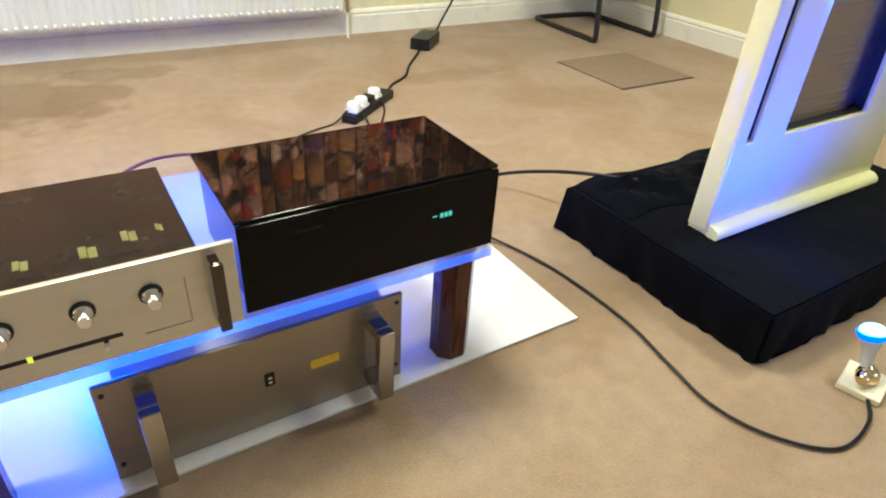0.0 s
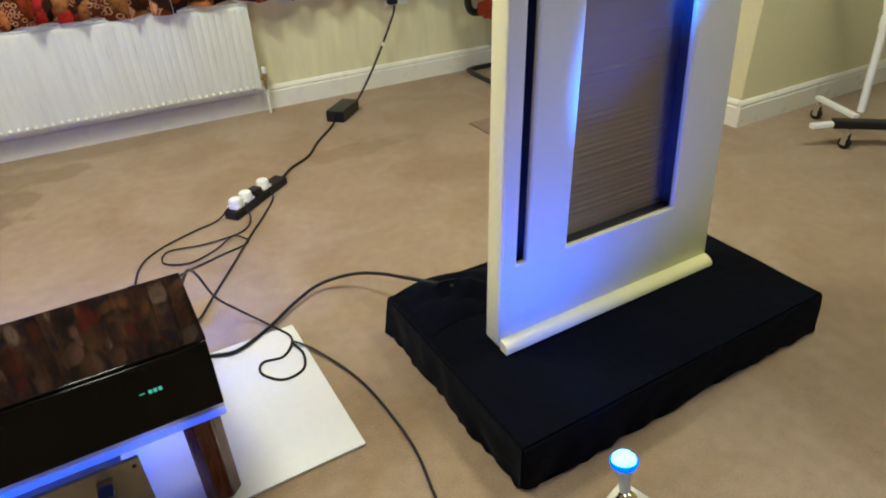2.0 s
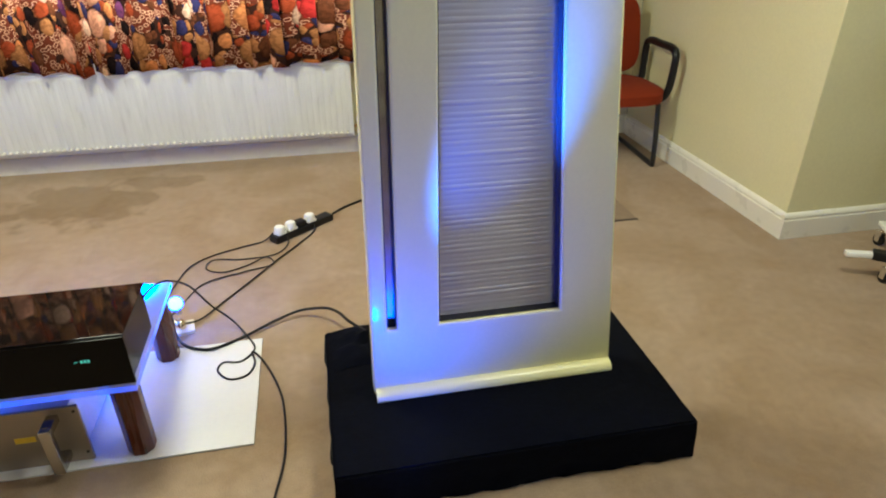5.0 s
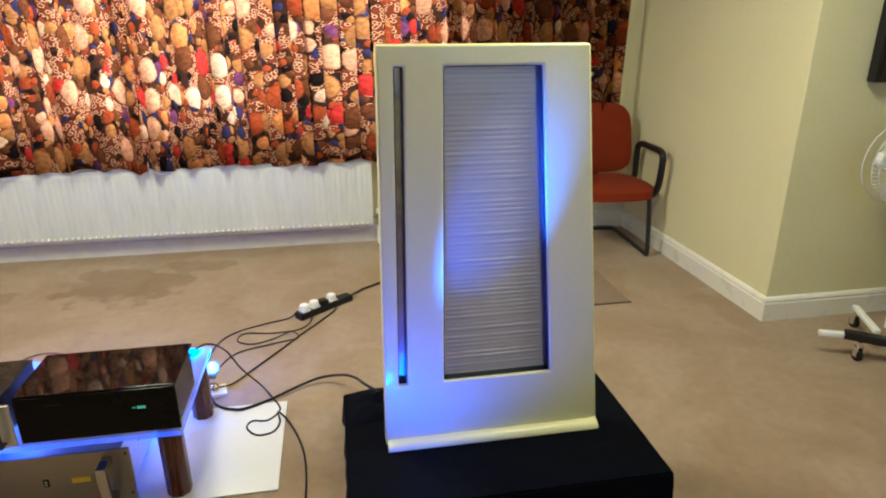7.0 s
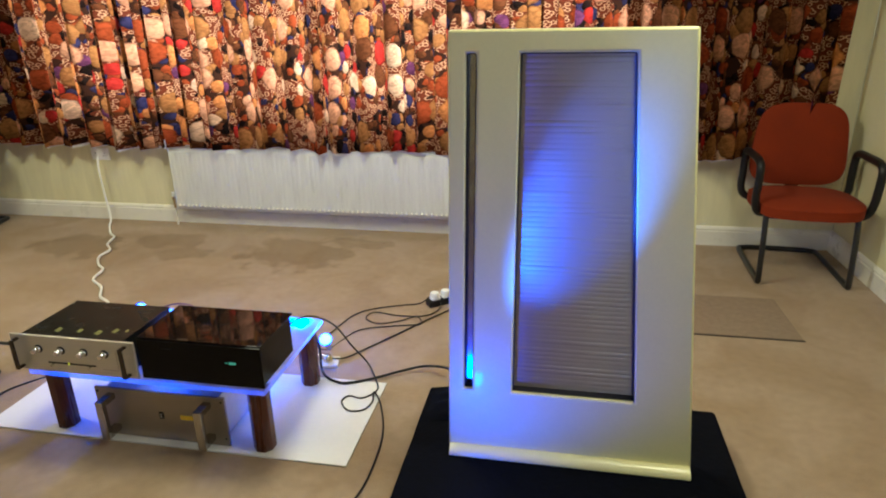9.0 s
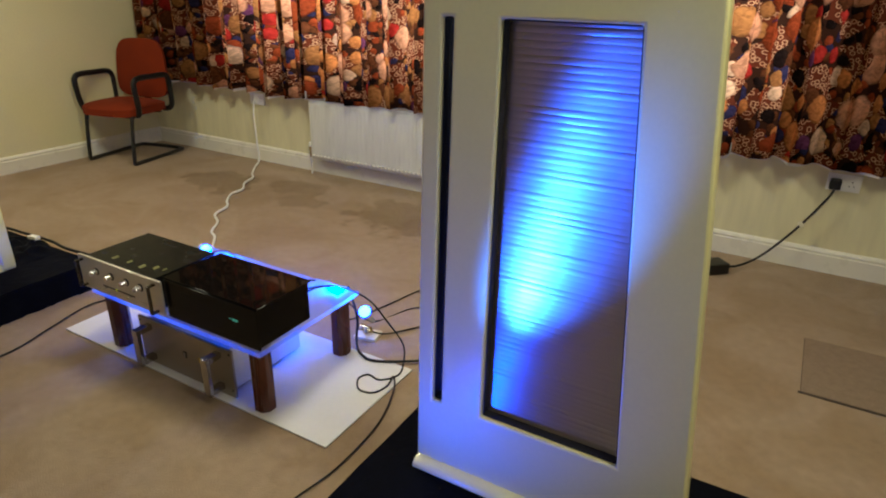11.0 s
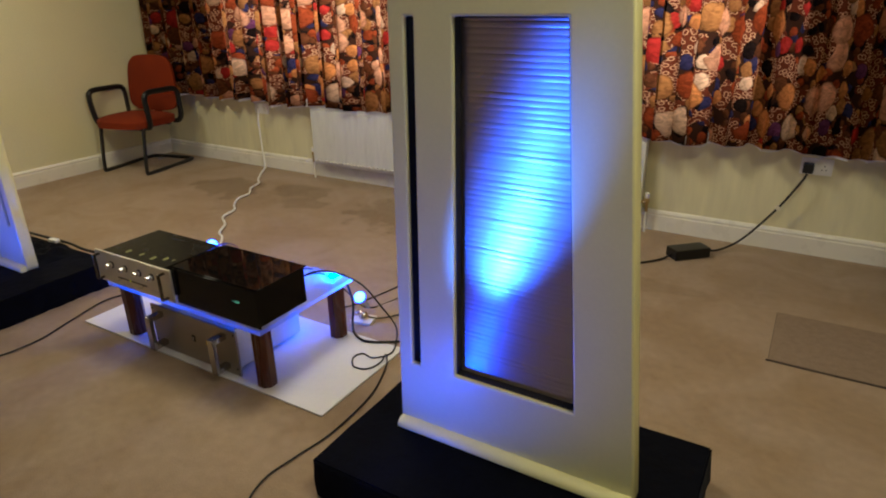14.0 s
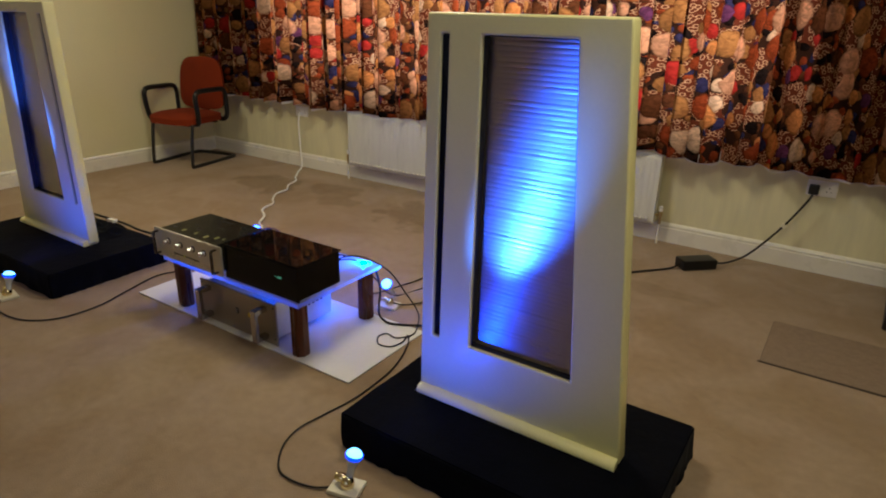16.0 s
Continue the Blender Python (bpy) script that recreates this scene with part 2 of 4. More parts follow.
def acrylic_material():
    """Frosted white acrylic that lets light through."""
    m = make("frosted_acrylic", (0.86, 0.88, 0.92), rough=0.25, vary=0.03)
    n, l = m.node_tree.nodes, m.node_tree.links
    tr, mix = n.new("ShaderNodeBsdfTranslucent"), n.new("ShaderNodeMixShader")
    tr.inputs["Color"].default_value = (0.74, 0.79, 0.90, 1)
    mix.inputs[0].default_value = 0.92
    l.new(n["Principled BSDF"].outputs[0], mix.inputs[1])
    l.new(tr.outputs[0], mix.inputs[2])
    clear, clear_mix = n.new("ShaderNodeBsdfTransparent"), n.new("ShaderNodeMixShader")
    clear_mix.inputs[0].default_value = 0.42
    l.new(mix.outputs[0], clear_mix.inputs[1])
    l.new(clear.outputs[0], clear_mix.inputs[2])
    l.new(clear_mix.outputs[0], n["Material Output"].inputs["Surface"])
    return m


def glass_material():
    m = bpy.data.materials.new("window_glass")
    m.use_nodes = True
    b = m.node_tree.nodes["Principled BSDF"]
    b.inputs["Transmission Weight"].default_value, b.inputs["Roughness"].default_value = 1, 0.02
    return m


WALL = make("cream_wall_paint", (0.72, 0.68, 0.41), rough=0.7, vary=0.05, grain=90, coarse=2.0, bump=0.08, bump_scale=160)
CEIL = make("ceiling_paint", (0.8, 0.78, 0.72), rough=0.8, vary=0.03)
TRIM = make("white_gloss_trim", (0.80, 0.78, 0.68), rough=0.3, vary=0.02, coarse=9)
CARPET = carpet_material()
HATCH = make("hatch_carpet", (0.275, 0.206, 0.148), rough=0.95, vary=0.17, grain=300, coarse=34, bump=0.9, bump_scale=320, spec=0.1)
DARKGAP = make("dark_gap", (0.05, 0.035, 0.025), rough=0.9)
CURTAIN = curtain_material()
RADIATOR = make("radiator_enamel", (0.68, 0.69, 0.64), rough=0.32, vary=0.09, grain=9, coarse=22, stretch=(1.5, 1, 0.2))
GOLD = make("polished_gold_metal", (0.80, 0.68, 0.42), rough=0.12, metal=1.0, vary=0.05)
BRASS = make("valve_brass", (0.55, 0.42, 0.2), rough=0.35, metal=1.0)
SPEAKER = make("cream_satin_paint", (0.84, 0.80, 0.39), rough=0.34, vary=0.03, grain=120, coarse=4, bump=0.05, bump_scale=220, coat=0.25)
FILM = make("ribbed_metallic_film", (0.050, 0.038, 0.032), rough=0.6, metal=0.0, vary=0.06, grain=40, coarse=3, spec=0.1)
film_n, film_l = FILM.node_tree.nodes, FILM.node_tree.links
tang = film_n.new("ShaderNodeTangent")
tang.direction_type = "UV_MAP"
film_layer = film_n["Principled BSDF"].outputs[0]
for film_rough, film_stretch, film_share, film_tint in ((0.55, 0.50, 0.60, (0.42, 0.375, 0.355, 1)), (0.40, 0.60, 0.62, (0.60, 0.545, 0.52, 1))):
    gloss, film_mix = film_n.new("ShaderNodeBsdfAnisotropic"), film_n.new("ShaderNodeMixShader")
    gloss.inputs["Color"].default_value = film_tint
    gloss.inputs["Roughness"].default_value, gloss.inputs["Anisotropy"].default_value = film_rough, film_stretch
    film_mix.inputs[0].default_value = film_share
    film_l.new(tang.outputs[0], gloss.inputs["Tangent"])
    film_l.new(film_layer, film_mix.inputs[1])
    film_l.new(gloss.outputs[0], film_mix.inputs[2])
    film_layer = film_mix.outputs[0]
film_l.new(film_layer, film_n["Material Output"].inputs["Surface"])
STRIP = make("slot_ribbon", (0.38, 0.36, 0.35), rough=0.2, metal=0.95, vary=0.2, grain=30)
SLOTBLACK = make("slot_black", (0.012, 0.012, 0.014), rough=0.5)
VELVET = make("black_velvet", (0.0016, 0.0020, 0.0048), rough=0.9, vary=0.6, grain=70, coarse=7, bump=1.0, bump_scale=20, sheen=0.026, spec=0.05)
ACRYLIC = acrylic_material()
MAT = make("white_board", (0.74, 0.74, 0.73), rough=0.35, vary=0.03)
LEGWOOD = make("dark_rosewood", (0.080, 0.019, 0.008), rough=0.28, vary=0.45, grain=40, coarse=8, stretch=(6, 6, 0.6), coat=0.12, spec=0.3)
GLOSSBLACK = make("gloss_black_acrylic", (0.004, 0.0035, 0.0035), rough=0.16, vary=0.2, spec=0.12)
TOPBLACK = make("smoked_gloss_lid", (0.006, 0.0045, 0.004), rough=0.02, vary=0.25, grain=25, spec=0.15)
lid_n = TOPBLACK.node_tree
lid_n.links.remove(lid_n.nodes["Principled BSDF"].inputs["Roughness"].links[0])
SATINBLACK = make("satin_black_lid", (0.016, 0.016, 0.014), rough=0.24, vary=0.25, coarse=14, spec=0.15)
ALU = make("brushed_champagne_aluminium", (0.66, 0.63, 0.54), rough=0.36, metal=0.55, vary=0.06, grain=60, stretch=(0.6, 8, 20))
ALUDARK = make("bronze_aluminium", (0.33, 0.285, 0.23), rough=0.40, metal=0.7, vary=0.06, grain=60, stretch=(0.6, 8, 20))
STEEL = make("steel_casing", (0.62, 0.63, 0.65), rough=0.35, metal=0.6, vary=0.06)
CHROME = make("chrome", (0.85, 0.85, 0.85), rough=0.1, metal=1.0, vary=0.03)
DARKMETAL = make("dark_polished_metal", (0.09, 0.08, 0.07), rough=0.18, metal=1.0, vary=0.05)
RUBBER = make("black_rubber", (0.008, 0.0075, 0.0075), rough=0.5, vary=0.2, spec=0.3)
PLASTIC = make("black_plastic", (0.009, 0.009, 0.010), rough=0.4, vary=0.15, spec=0.35)
WHITEPL = make("white_plastic", (0.83, 0.83, 0.80), rough=0.35, vary=0.03)
YELLOW = make("yellow_sticker", (0.75, 0.52, 0.03), rough=0.5, vary=0.1)
# flat colour for the glow that shows through the lid vents
VENTGLOW = make("yellow_green_vent_glow", (0.15, 0.155, 0.045), rough=0.4, vary=0.2, coarse=60)
FABRIC = make("rust_upholstery", (0.20, 0.027, 0.006), rough=0.9, vary=0.16, grain=260, coarse=6, bump=0.4, bump_scale=350, sheen=0.02, spec=0.12)
FRAME = make("black_tube", (0.014, 0.013, 0.013), rough=0.35, vary=0.15)
PLATE = make("cream_lamp_plate", (0.72, 0.68, 0.52), rough=0.45, vary=0.08)
WALLN = make("stained_wall_paint", (0.72, 0.68, 0.43), rough=0.7, vary=0.10, grain=7, coarse=16, stretch=(1.6, 1, 0.22), bump=0.08, bump_scale=160)
# white that stands for window light leaking below the curtain hem
HEMLIGHT = make("white_hem_light", (0.80, 0.80, 0.78), rough=0.9, vary=0.06, grain=200)
BULBGLOW = glowing("blue_led_face", (0.12, 0.42, 1.0), 9)
BULBRIM = glowing("blue_bulb_rim", (0.004, 0.05, 1.0), 3.5)
BULBSIDE = make("bulb_glass", (0.55, 0.6, 0.7), rough=0.15, vary=0.05)
DISPLAY = glowing("green_display", (0.16, 0.72, 0.52), 0.3)
PILOT = glowing("yellow_pilot", (0.75, 0.8, 0.05), 0.5)
SCREEN = make("tv_screen", (0.006, 0.006, 0.007), rough=0.12)
FANMESH = make("fan_grille", (0.62, 0.63, 0.60), rough=0.4, vary=0.05)
PURPLE = make("purple_cable_sheath", (0.14, 0.06, 0.16), rough=0.45, vary=0.1)
HANDLE = make("polished_steel_handle", (0.42, 0.40, 0.38), rough=0.16, metal=1.0, vary=0.08)
GLASS = glass_material()


# ---- building helpers ----
def box(x0, x1, y0, y1, z0, z1, bevel=0.0, seg=2):
    bm = bmesh.new()
    bmesh.ops.create_cube(bm, size=1)
    for v in bm.verts:
        v.co = Vector((x0 + (v.co.x + 0.5) * (x1 - x0), y0 + (v.co.y + 0.5) * (y1 - y0), z0 + (v.co.z + 0.5) * (z1 - z0)))
    if bevel:
        bmesh.ops.bevel(bm, geom=bm.edges[:], offset=bevel, segments=seg, affect="EDGES", profile=0.5)
    return bm


def merged(*bms):
    out = bmesh.new()
    for b in bms:
        me = bpy.data.meshes.new("tmp")
        b.to_mesh(me)
        out.from_mesh(me)
        bpy.data.meshes.remove(me)
        b.free()
    return out


def moved(bm, m):
    bm.transform(m)
    return bm


def lathe(profile, sides=20, axis="Z"):
    """A turned solid from (radius, height) pairs."""
    bm = bmesh.new()
    rings = []
    for r, h in profile:
        rings.append([bm.verts.new((r * math.cos(2 * math.pi * k / sides), r * math.sin(2 * math.pi * k / sides), h)) for k in range(sides)])
    for a, b in zip(rings, rings[1:]):
        for k in range(sides):
            bm.faces.new((a[k], a[(k + 1) % sides], b[(k + 1) % sides], b[k]))
    bm.faces.new(rings[0][::-1])
    bm.faces.new(rings[-1])
    if axis == "Y":
        bm.transform(pose(0, 0, 0, 90, 0, 0))
    if axis == "X":
        bm.transform(pose(0, 0, 0, 0, 90, 0))
    return bm


def smooth_path(points, steps=8):
    p = [Vector(q) for q in points]
    p = [2 * p[0] - p[1]] + p + [2 * p[-1] - p[-2]]
    out = []
    for a, b, c, d in zip(p, p[1:], p[2:], p[3:]):
        for k in range(steps):
            t = k / steps
            out.append(0.5 * (2 * b + (c - a) * t + (2 * a - 5 * b + 4 * c - d) * t * t + (3 * b - a - 3 * c + d) * t**3))
    out.append(p[-2])
    return out


def tube(points, radius, sides=8, steps=8):
    """A round bar or cable along a smooth path."""
    path = smooth_path(points, steps) if steps > 1 else [Vector(q) for q in points]
    bm, rings, side = bmesh.new(), [], None
    for k, p in enumerate(path):
        way = (path[min(k + 1, len(path) - 1)] - path[max(k - 1, 0)]).normalized()
        if side is None:
            side = way.orthogonal().normalized()
        side = (side - way * side.dot(way)).normalized()
        up = way.cross(side)
        rings.append([bm.verts.new(p + radius * (side * math.cos(2 * math.pi * j / sides) + up * math.sin(2 * math.pi * j / sides))) for j in range(sides)])
    for a, b in zip(rings, rings[1:]):
        for j in range(sides):
            bm.faces.new((a[j], a[(j + 1) % sides], b[(j + 1) % sides], b[j]))
    bm.faces.new(rings[0][::-1])
    bm.faces.new(rings[-1])
    return bm


def finish(bm, name, material, smooth=True):
    bmesh.ops.recalc_face_normals(bm, faces=bm.faces[:])
    me = bpy.data.meshes.new(name)
    bm.to_mesh(me)
    bm.free()
    me.materials.append(material)
    if smooth:
        me.shade_smooth()
        me.set_sharp_from_angle(angle=radians(38))
        for p in me.polygons:
            if len(p.vertices) == 4 and max(abs(c) for c in p.normal) > 0.99995:
                p.use_smooth = False
    return me


def part(name, bm, material, parent, label="", at=None):
    ob = new(name, finish(bm, name, material))
    ob.parent = parent
    if at is not None:
        ob.matrix_basis = at
    return tagged(ob, label)


def thing(name, m, label, category, group=""):
    ob = new(name)
    ob.empty_display_size = 0.05
    ob.matrix_basis = m
    return tagged(ob, label, category, group)


def single(name, bm, material, label, category, group="", m=None):
    ob = new(name, finish(bm, name, material))
    if m is not None:
        ob.matrix_basis = m
    return tagged(ob, label, category, group)


def structure(name, bm, material, label, category):
    return tagged(new(name, finish(bm, name, material)), label, category, "", "structure")


# ---- the room ----
XL, XR, YB, YF, ZC = -4.20, 1.915, 2.415, -3.6, 2.45
XE = 3.6
YP = 0.85
structure("floor", box(XL - 0.15, XE + 0.15, YF - 0.15, YB + 0.2, -0.12, 0), CARPET, "worn beige carpet with old brown water stains", "carpet floor")
structure("ceiling", box(XL - 0.15, XE + 0.15, YF - 0.15, YB + 0.2, ZC, ZC + 0.1), CEIL, "plain off-white painted ceiling", "ceiling")
structure("wall_west", box(XL - 0.15, XL, YF, YB, 0, ZC), WALL, "plain cream painted wall", "wall")
structure("wall_south", box(XL - 0.15, XE + 0.15, YF - 0.15, YF, 0, ZC), WALL, "plain cream painted wall", "wall")
structure("wall_east", box(XE, XE + 0.15, YF, YP, 0, ZC), WALL, "plain cream painted wall", "wall")
structure("wall_pier", box(XR, XE + 0.15, YP, YB, 0, ZC, 0.004), WALL, "cream painted projecting wall with a square corner", "wall")
WX0, WX1, WZ0, WZ1 = -3.22, 0.62, 0.80, 2.05
structure("wall_north", merged(box(XL - 0.15, WX0, YB, YB + 0.3, 0, ZC), box(WX1, XR, YB, YB + 0.3, 0, ZC), box(WX0, WX1, YB, YB + 0.3, 0, WZ0), box(WX0, WX1, YB, YB + 0.3, WZ1, ZC)), WALLN, "cream painted window wall behind the curtains", "wall")


def skirting(name, run):
    """Moulded skirting along x (then turned)."""
    (x0, y0), (x1, y1) = run
    d = Vector((x1 - x0, y1 - y0, 0))
    n = d.normalized().cross(Vector((0, 0, 1)))
    prof = [(0, 0), (0.018, 0), (0.018, 0.090), (0.013, 0.095), (0.013, 0.100), (0.017, 0.104), (0.014, 0.114), (0.007, 0.121), (0, 0.123)]
    bm = bmesh.new()
    rings = [[bm.verts.new(Vector((*p, 0)) + n * u + Vector((0, 0, h))) for u, h in prof] for p in ((x0, y0), (x1, y1))]
    for k in range(len(prof) - 1):
        bm.faces.new((rings[0][k], rings[0][k + 1], rings[1][k + 1], rings[1][k]))
    bm.faces.new(rings[0])
    bm.faces.new(rings[1][::-1])
    return structure(name, bm, TRIM, "white gloss painted moulded skirting board", "skirting board")


skirting("baseboard_north", ((XL, YB), (XR, YB)))
skirting("baseboard_pier", ((XR, YB), (XR, YP)))
skirting("baseboard_return", ((XR - 0.018, YP), (XE, YP)))
skirting("baseboard_west", ((XL, YF), (XL, YB)))
structure("floor_hatch", merged(box(0.915, 1.372, 1.165, 1.60, 0.001, 0.005, 0.001, 1)), HATCH, "square piece of cut carpet in the floor", "floor hatch")
structure("floor_hatch_gap", merged(box(0.906, 1.376, 1.154, 1.165, 0.0005, 0.003), box(0.9135, 0.915, 1.165, 1.60, 0.0005, 0.003)), DARKGAP, "dark cut line round the carpet hatch", "gap")


def window():
    w = tagged(new("window_1"), "white framed window behind closed curtains", "window", "", "structure")
    y0, y1 = YB + 0.06, YB + 0.11
    xs = [WX0, WX0 + 1.45, WX0 + 2.85, WX1]
    part("window_frame", merged(box(WX0, WX1, y0, y1, WZ0, WZ0 + 0.07), box(WX0, WX1, y0, y1, WZ1 - 0.07, WZ1), *[box(x - 0.035 if 0 < k < 3 else (x if k == 0 else x - 0.07), x + 0.035 if 0 < k < 3 else (x + 0.07 if k == 0 else x), y0 + 0.002, y1 - 0.002, WZ0 + 0.07, WZ1 - 0.07) for k, x in enumerate(xs)]), TRIM, w)
    part("window_sill", box(WX0 + 0.002, WX1 - 0.002, YB - 0.008, YB + 0.06, WZ0 - 0.035, WZ0 - 0.005, 0.006), TRIM, w)
    for a, b in zip(xs, xs[1:]):
        pane = part("pane", box(a + 0.03, b - 0.03, y0 + 0.025, y0 + 0.029, WZ0 + 0.06, WZ1 - 0.06), GLASS, w)
        pane.visible_shadow = False


window()
# unseen window, added only to go with the cool fill lamp
south = tagged(new("fill_window"), "added white window frame for the fill lamp, out of view", "window", "", "structure")
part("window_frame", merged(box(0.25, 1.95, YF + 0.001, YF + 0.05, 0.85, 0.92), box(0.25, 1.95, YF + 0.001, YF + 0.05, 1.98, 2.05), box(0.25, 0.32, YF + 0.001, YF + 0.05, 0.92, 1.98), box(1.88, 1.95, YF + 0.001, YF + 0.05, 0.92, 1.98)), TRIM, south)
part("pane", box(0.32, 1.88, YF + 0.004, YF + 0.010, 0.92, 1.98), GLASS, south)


def curtain(name, x0, x1, seed):
    """A gathered curtain with uneven folds and a wavy hem."""
    rnd = random.Random(seed)
    cols, rows = int((x1 - x0) / 0.006), 20
    amps = [(rnd.uniform(5, 7), rnd.uniform(0, 6)), (rnd.uniform(10, 13), rnd.uniform(0, 6)), (rnd.uniform(2, 3), rnd.uniform(0, 6))]
    bm = bmesh.new()
    uv = bm.loops.layers.uv.new("UVMap")
    grid, arc, hem_line = [], 0.0, []
    for i in range(cols + 1):
        x = x0 + (x1 - x0) * i / cols
        arc += 0.0082
        col = []
        for j in range(rows + 1):
            f = j / rows
            z = 0.565 + f * 1.62
            spread = 0.75 + 0.5 * (1 - f)
            w = sum(a * math.sin(2 * math.pi * k * x + ph + 0.5 * f) for (k, ph), a in zip(amps, (0.044, 0.018, 0.016)))
            hem = 0.010 * math.sin(9 * x + seed) + 0.008 * math.sin(31 * x) if j == 0 else 0
            phi = 2 * math.pi * amps[0][0] * x + amps[0][1] + 0.5 * f
            v = bm.verts.new((x + 0.026 * (0.6 + 0.4 * math.sin(3.1 * x + seed)) * math.sin(2 * phi) + 0.008 * math.sin(14 * x + 2 * f), 2.288 + w * spread * 0.72, z + hem))
            col.append((v, (arc, z)))
        hem_line.append(tuple(col[0][0].co))
        grid.append(col)
    for a, b in zip(grid, grid[1:]):
        for j in range(rows):
            quad = (a[j], b[j], b[j + 1], a[j + 1])
            f = bm.faces.new([q[0] for q in quad])
            for lp, q in zip(f.loops, quad):
                lp[uv].uv = q[1]
    ob = single(name, bm, CURTAIN, "closed gathered curtain with rust, peach and plum floral print", "curtain", "curtains")
    ob.data.shade_smooth()
    # wavy white strip: leaked window light under the hem, built as cloth
    q = bmesh.new()
    strip = []
    for i, col in enumerate(hem_line):
        x, y, z = col
        drop = 0.006 + 0.013 * (0.5 + 0.5 * math.sin(17 * x + seed)) * (0.5 + 0.5 * math.sin(41 * x + 2 * seed))
        strip.append([q.verts.new((x, min(y + 0.016, 2.345), z - drop)), q.verts.new((x, min(y + 0.020, 2.349), z + 0.05))])
    for a, b in zip(strip, strip[1:]):
        q.faces.new((a[0], b[0], b[1], a[1]))
    part("edging", q, HEMLIGHT, ob, "white strip for the window light leaking under the hem")
    return ob


curtain("curtain", -4.12, -1.20, 3)
curtain("curtain", -1.215, 1.75, 8)
pole = thing("curtain_rail", pose(0, 0, 0), "white curtain rail above the window", "curtain rail")
part("rail", box(-4.15, 1.79, 2.30, 2.33, 2.19, 2.23, 0.004), WHITEPL, pole)
for k in range(6):
    part("bracket", box(-4.0 + 1.12 * k, -3.97 + 1.12 * k, 2.325, 2.40, 2.20, 2.22), WHITEPL, pole)


def radiator():
    r = thing("radiator", pose(0, 0, 0), "long white enamelled panel radiator under the window", "radiator")
    x0, x1, z0, z1, yf, yb = -2.36, 0.115, 0.122, 0.552, 2.305, 2.37
    # pressed front with vertical channels and rolled top and bottom
    bm = bmesh.new()
    zs = [(z0, 0.012), (z0 + 0.012, 0.002), (z0 + 0.024, 0.0), (z0 + 0.034, 1.0), (z1 - 0.034, 1.0), (z1 - 0.024, 0.0), (z1 - 0.012, 0.002), (z1, 0.012)]
    pitch, xs = 0.0335, []
    x = x0 + 0.012
    while x < x1 - pitch:
        xs += [(x, 0.0), (x + 0.008, -0.0045), (x + 0.022, -0.0045), (x + 0.030, 0.0)]
        x += pitch
    xs = [(x0, 0.0)] + xs + [(x1, 0.0)]
    cols = [[bm.verts.new((x, yf + 0.010 + (d if e == 1.0 else e), z)) for z, e in zs] for x, d in xs]
    for a, b in zip(cols, cols[1:]):
        for j in range(len(zs) - 1):
            bm.faces.new((a[j], b[j], b[j + 1], a[j + 1]))
    # small lips in whiter paint stand for highlights on the channel ends
    lips = [box(x + 0.008, x + 0.023, yf - 0.012, yf + 0.008, z0 + 0.028, z0 + 0.040, 0.003, 1) for x, d in xs[1:-1:4]]
    part("front_panel", bm, RADIATOR, r)
    part("highlight_lip", merged(*lips), TRIM, r, "row of small ridges, whiter for the channel-end highlights")
    part("back_panel", box(x0, x1, yb - 0.014, yb, z0, z1, 0.004), RADIATOR, r)
    part("side_panel", box(x0 - 0.004, x0, yf + 0.008, yb, z0 + 0.01, z1 + 0.004, 0.001), RADIATOR, r)
    part("side_panel", box(x1, x1 + 0.004, yf + 0.008, yb, z0 + 0.01, z1 + 0.004, 0.001), RADIATOR, r)
    slots = [box(x0, x1, yf + 0.012, yf + 0.018, z1 - 0.004, z1 + 0.004), box(x0, x1, yb - 0.012, yb - 0.004, z1 + 0.0005, z1 + 0.004)]
    x = x0
    while x < x1:
        slots.append(box(x, x + 0.010, yf + 0.018, yb - 0.012, z1, z1 + 0.003))
        x += 0.022
    part("top_grille", merged(*slots), RADIATOR, r)
    for x, s in ((x0, -1), (x1, 1)):
        v = part("valve", moved(merged(lathe([(0.009, 0), (0.009, 0.05), (0.013, 0.052), (0.013, 0.075), (0.008, 0.08)], 12), moved(lathe([(0.008, 0), (0.008, 0.04)], 10, "X"), pose(-0.04 if s > 0 else 0, 0, 0.055))), pose(x + s * 0.035, yf + 0.036, z0 + 0.005)), BRASS, r, "small brass radiator valve")
        part("cap", moved(lathe([(0.011, 0), (0.013, 0.006), (0.012, 0.03), (0.006, 0.034)], 14), pose(x + s * 0.035, yf + 0.036, z0 + 0.085)), WHITEPL, v)
        part("pipe", tube([(x + s * 0.035, yf + 0.036, 0.0), (x + s * 0.035, yf + 0.036, z0 + 0.01)], 0.0075, 10, 1), TRIM, r)
    return r


radiator()


def socket(x, z, name="wall_socket"):
    s = thing(name, pose(x, YB, z), "white double mains socket on the wall", "wall socket")
    part("face_plate", box(-0.073, 0.073, -0.010, 0.0, -0.043, 0.043, 0.003), WHITEPL, s)
    for dx in (-0.035, 0.035):
        part("switch", box(dx - 0.006, dx + 0.006, -0.014, -0.009, 0.016, 0.034, 0.001), WHITEPL, s)
        part("pin_hole", merged(box(dx - 0.003, dx + 0.003, -0.0108, -0.0098, 0.004, 0.010), box(dx - 0.013, dx - 0.007, -0.0108, -0.0098, -0.016, -0.012), box(dx + 0.007, dx + 0.013, -0.0108, -0.0098, -0.016, -0.012)), SLOTBLACK, s)
    return s


socket(0.955, 0.475)
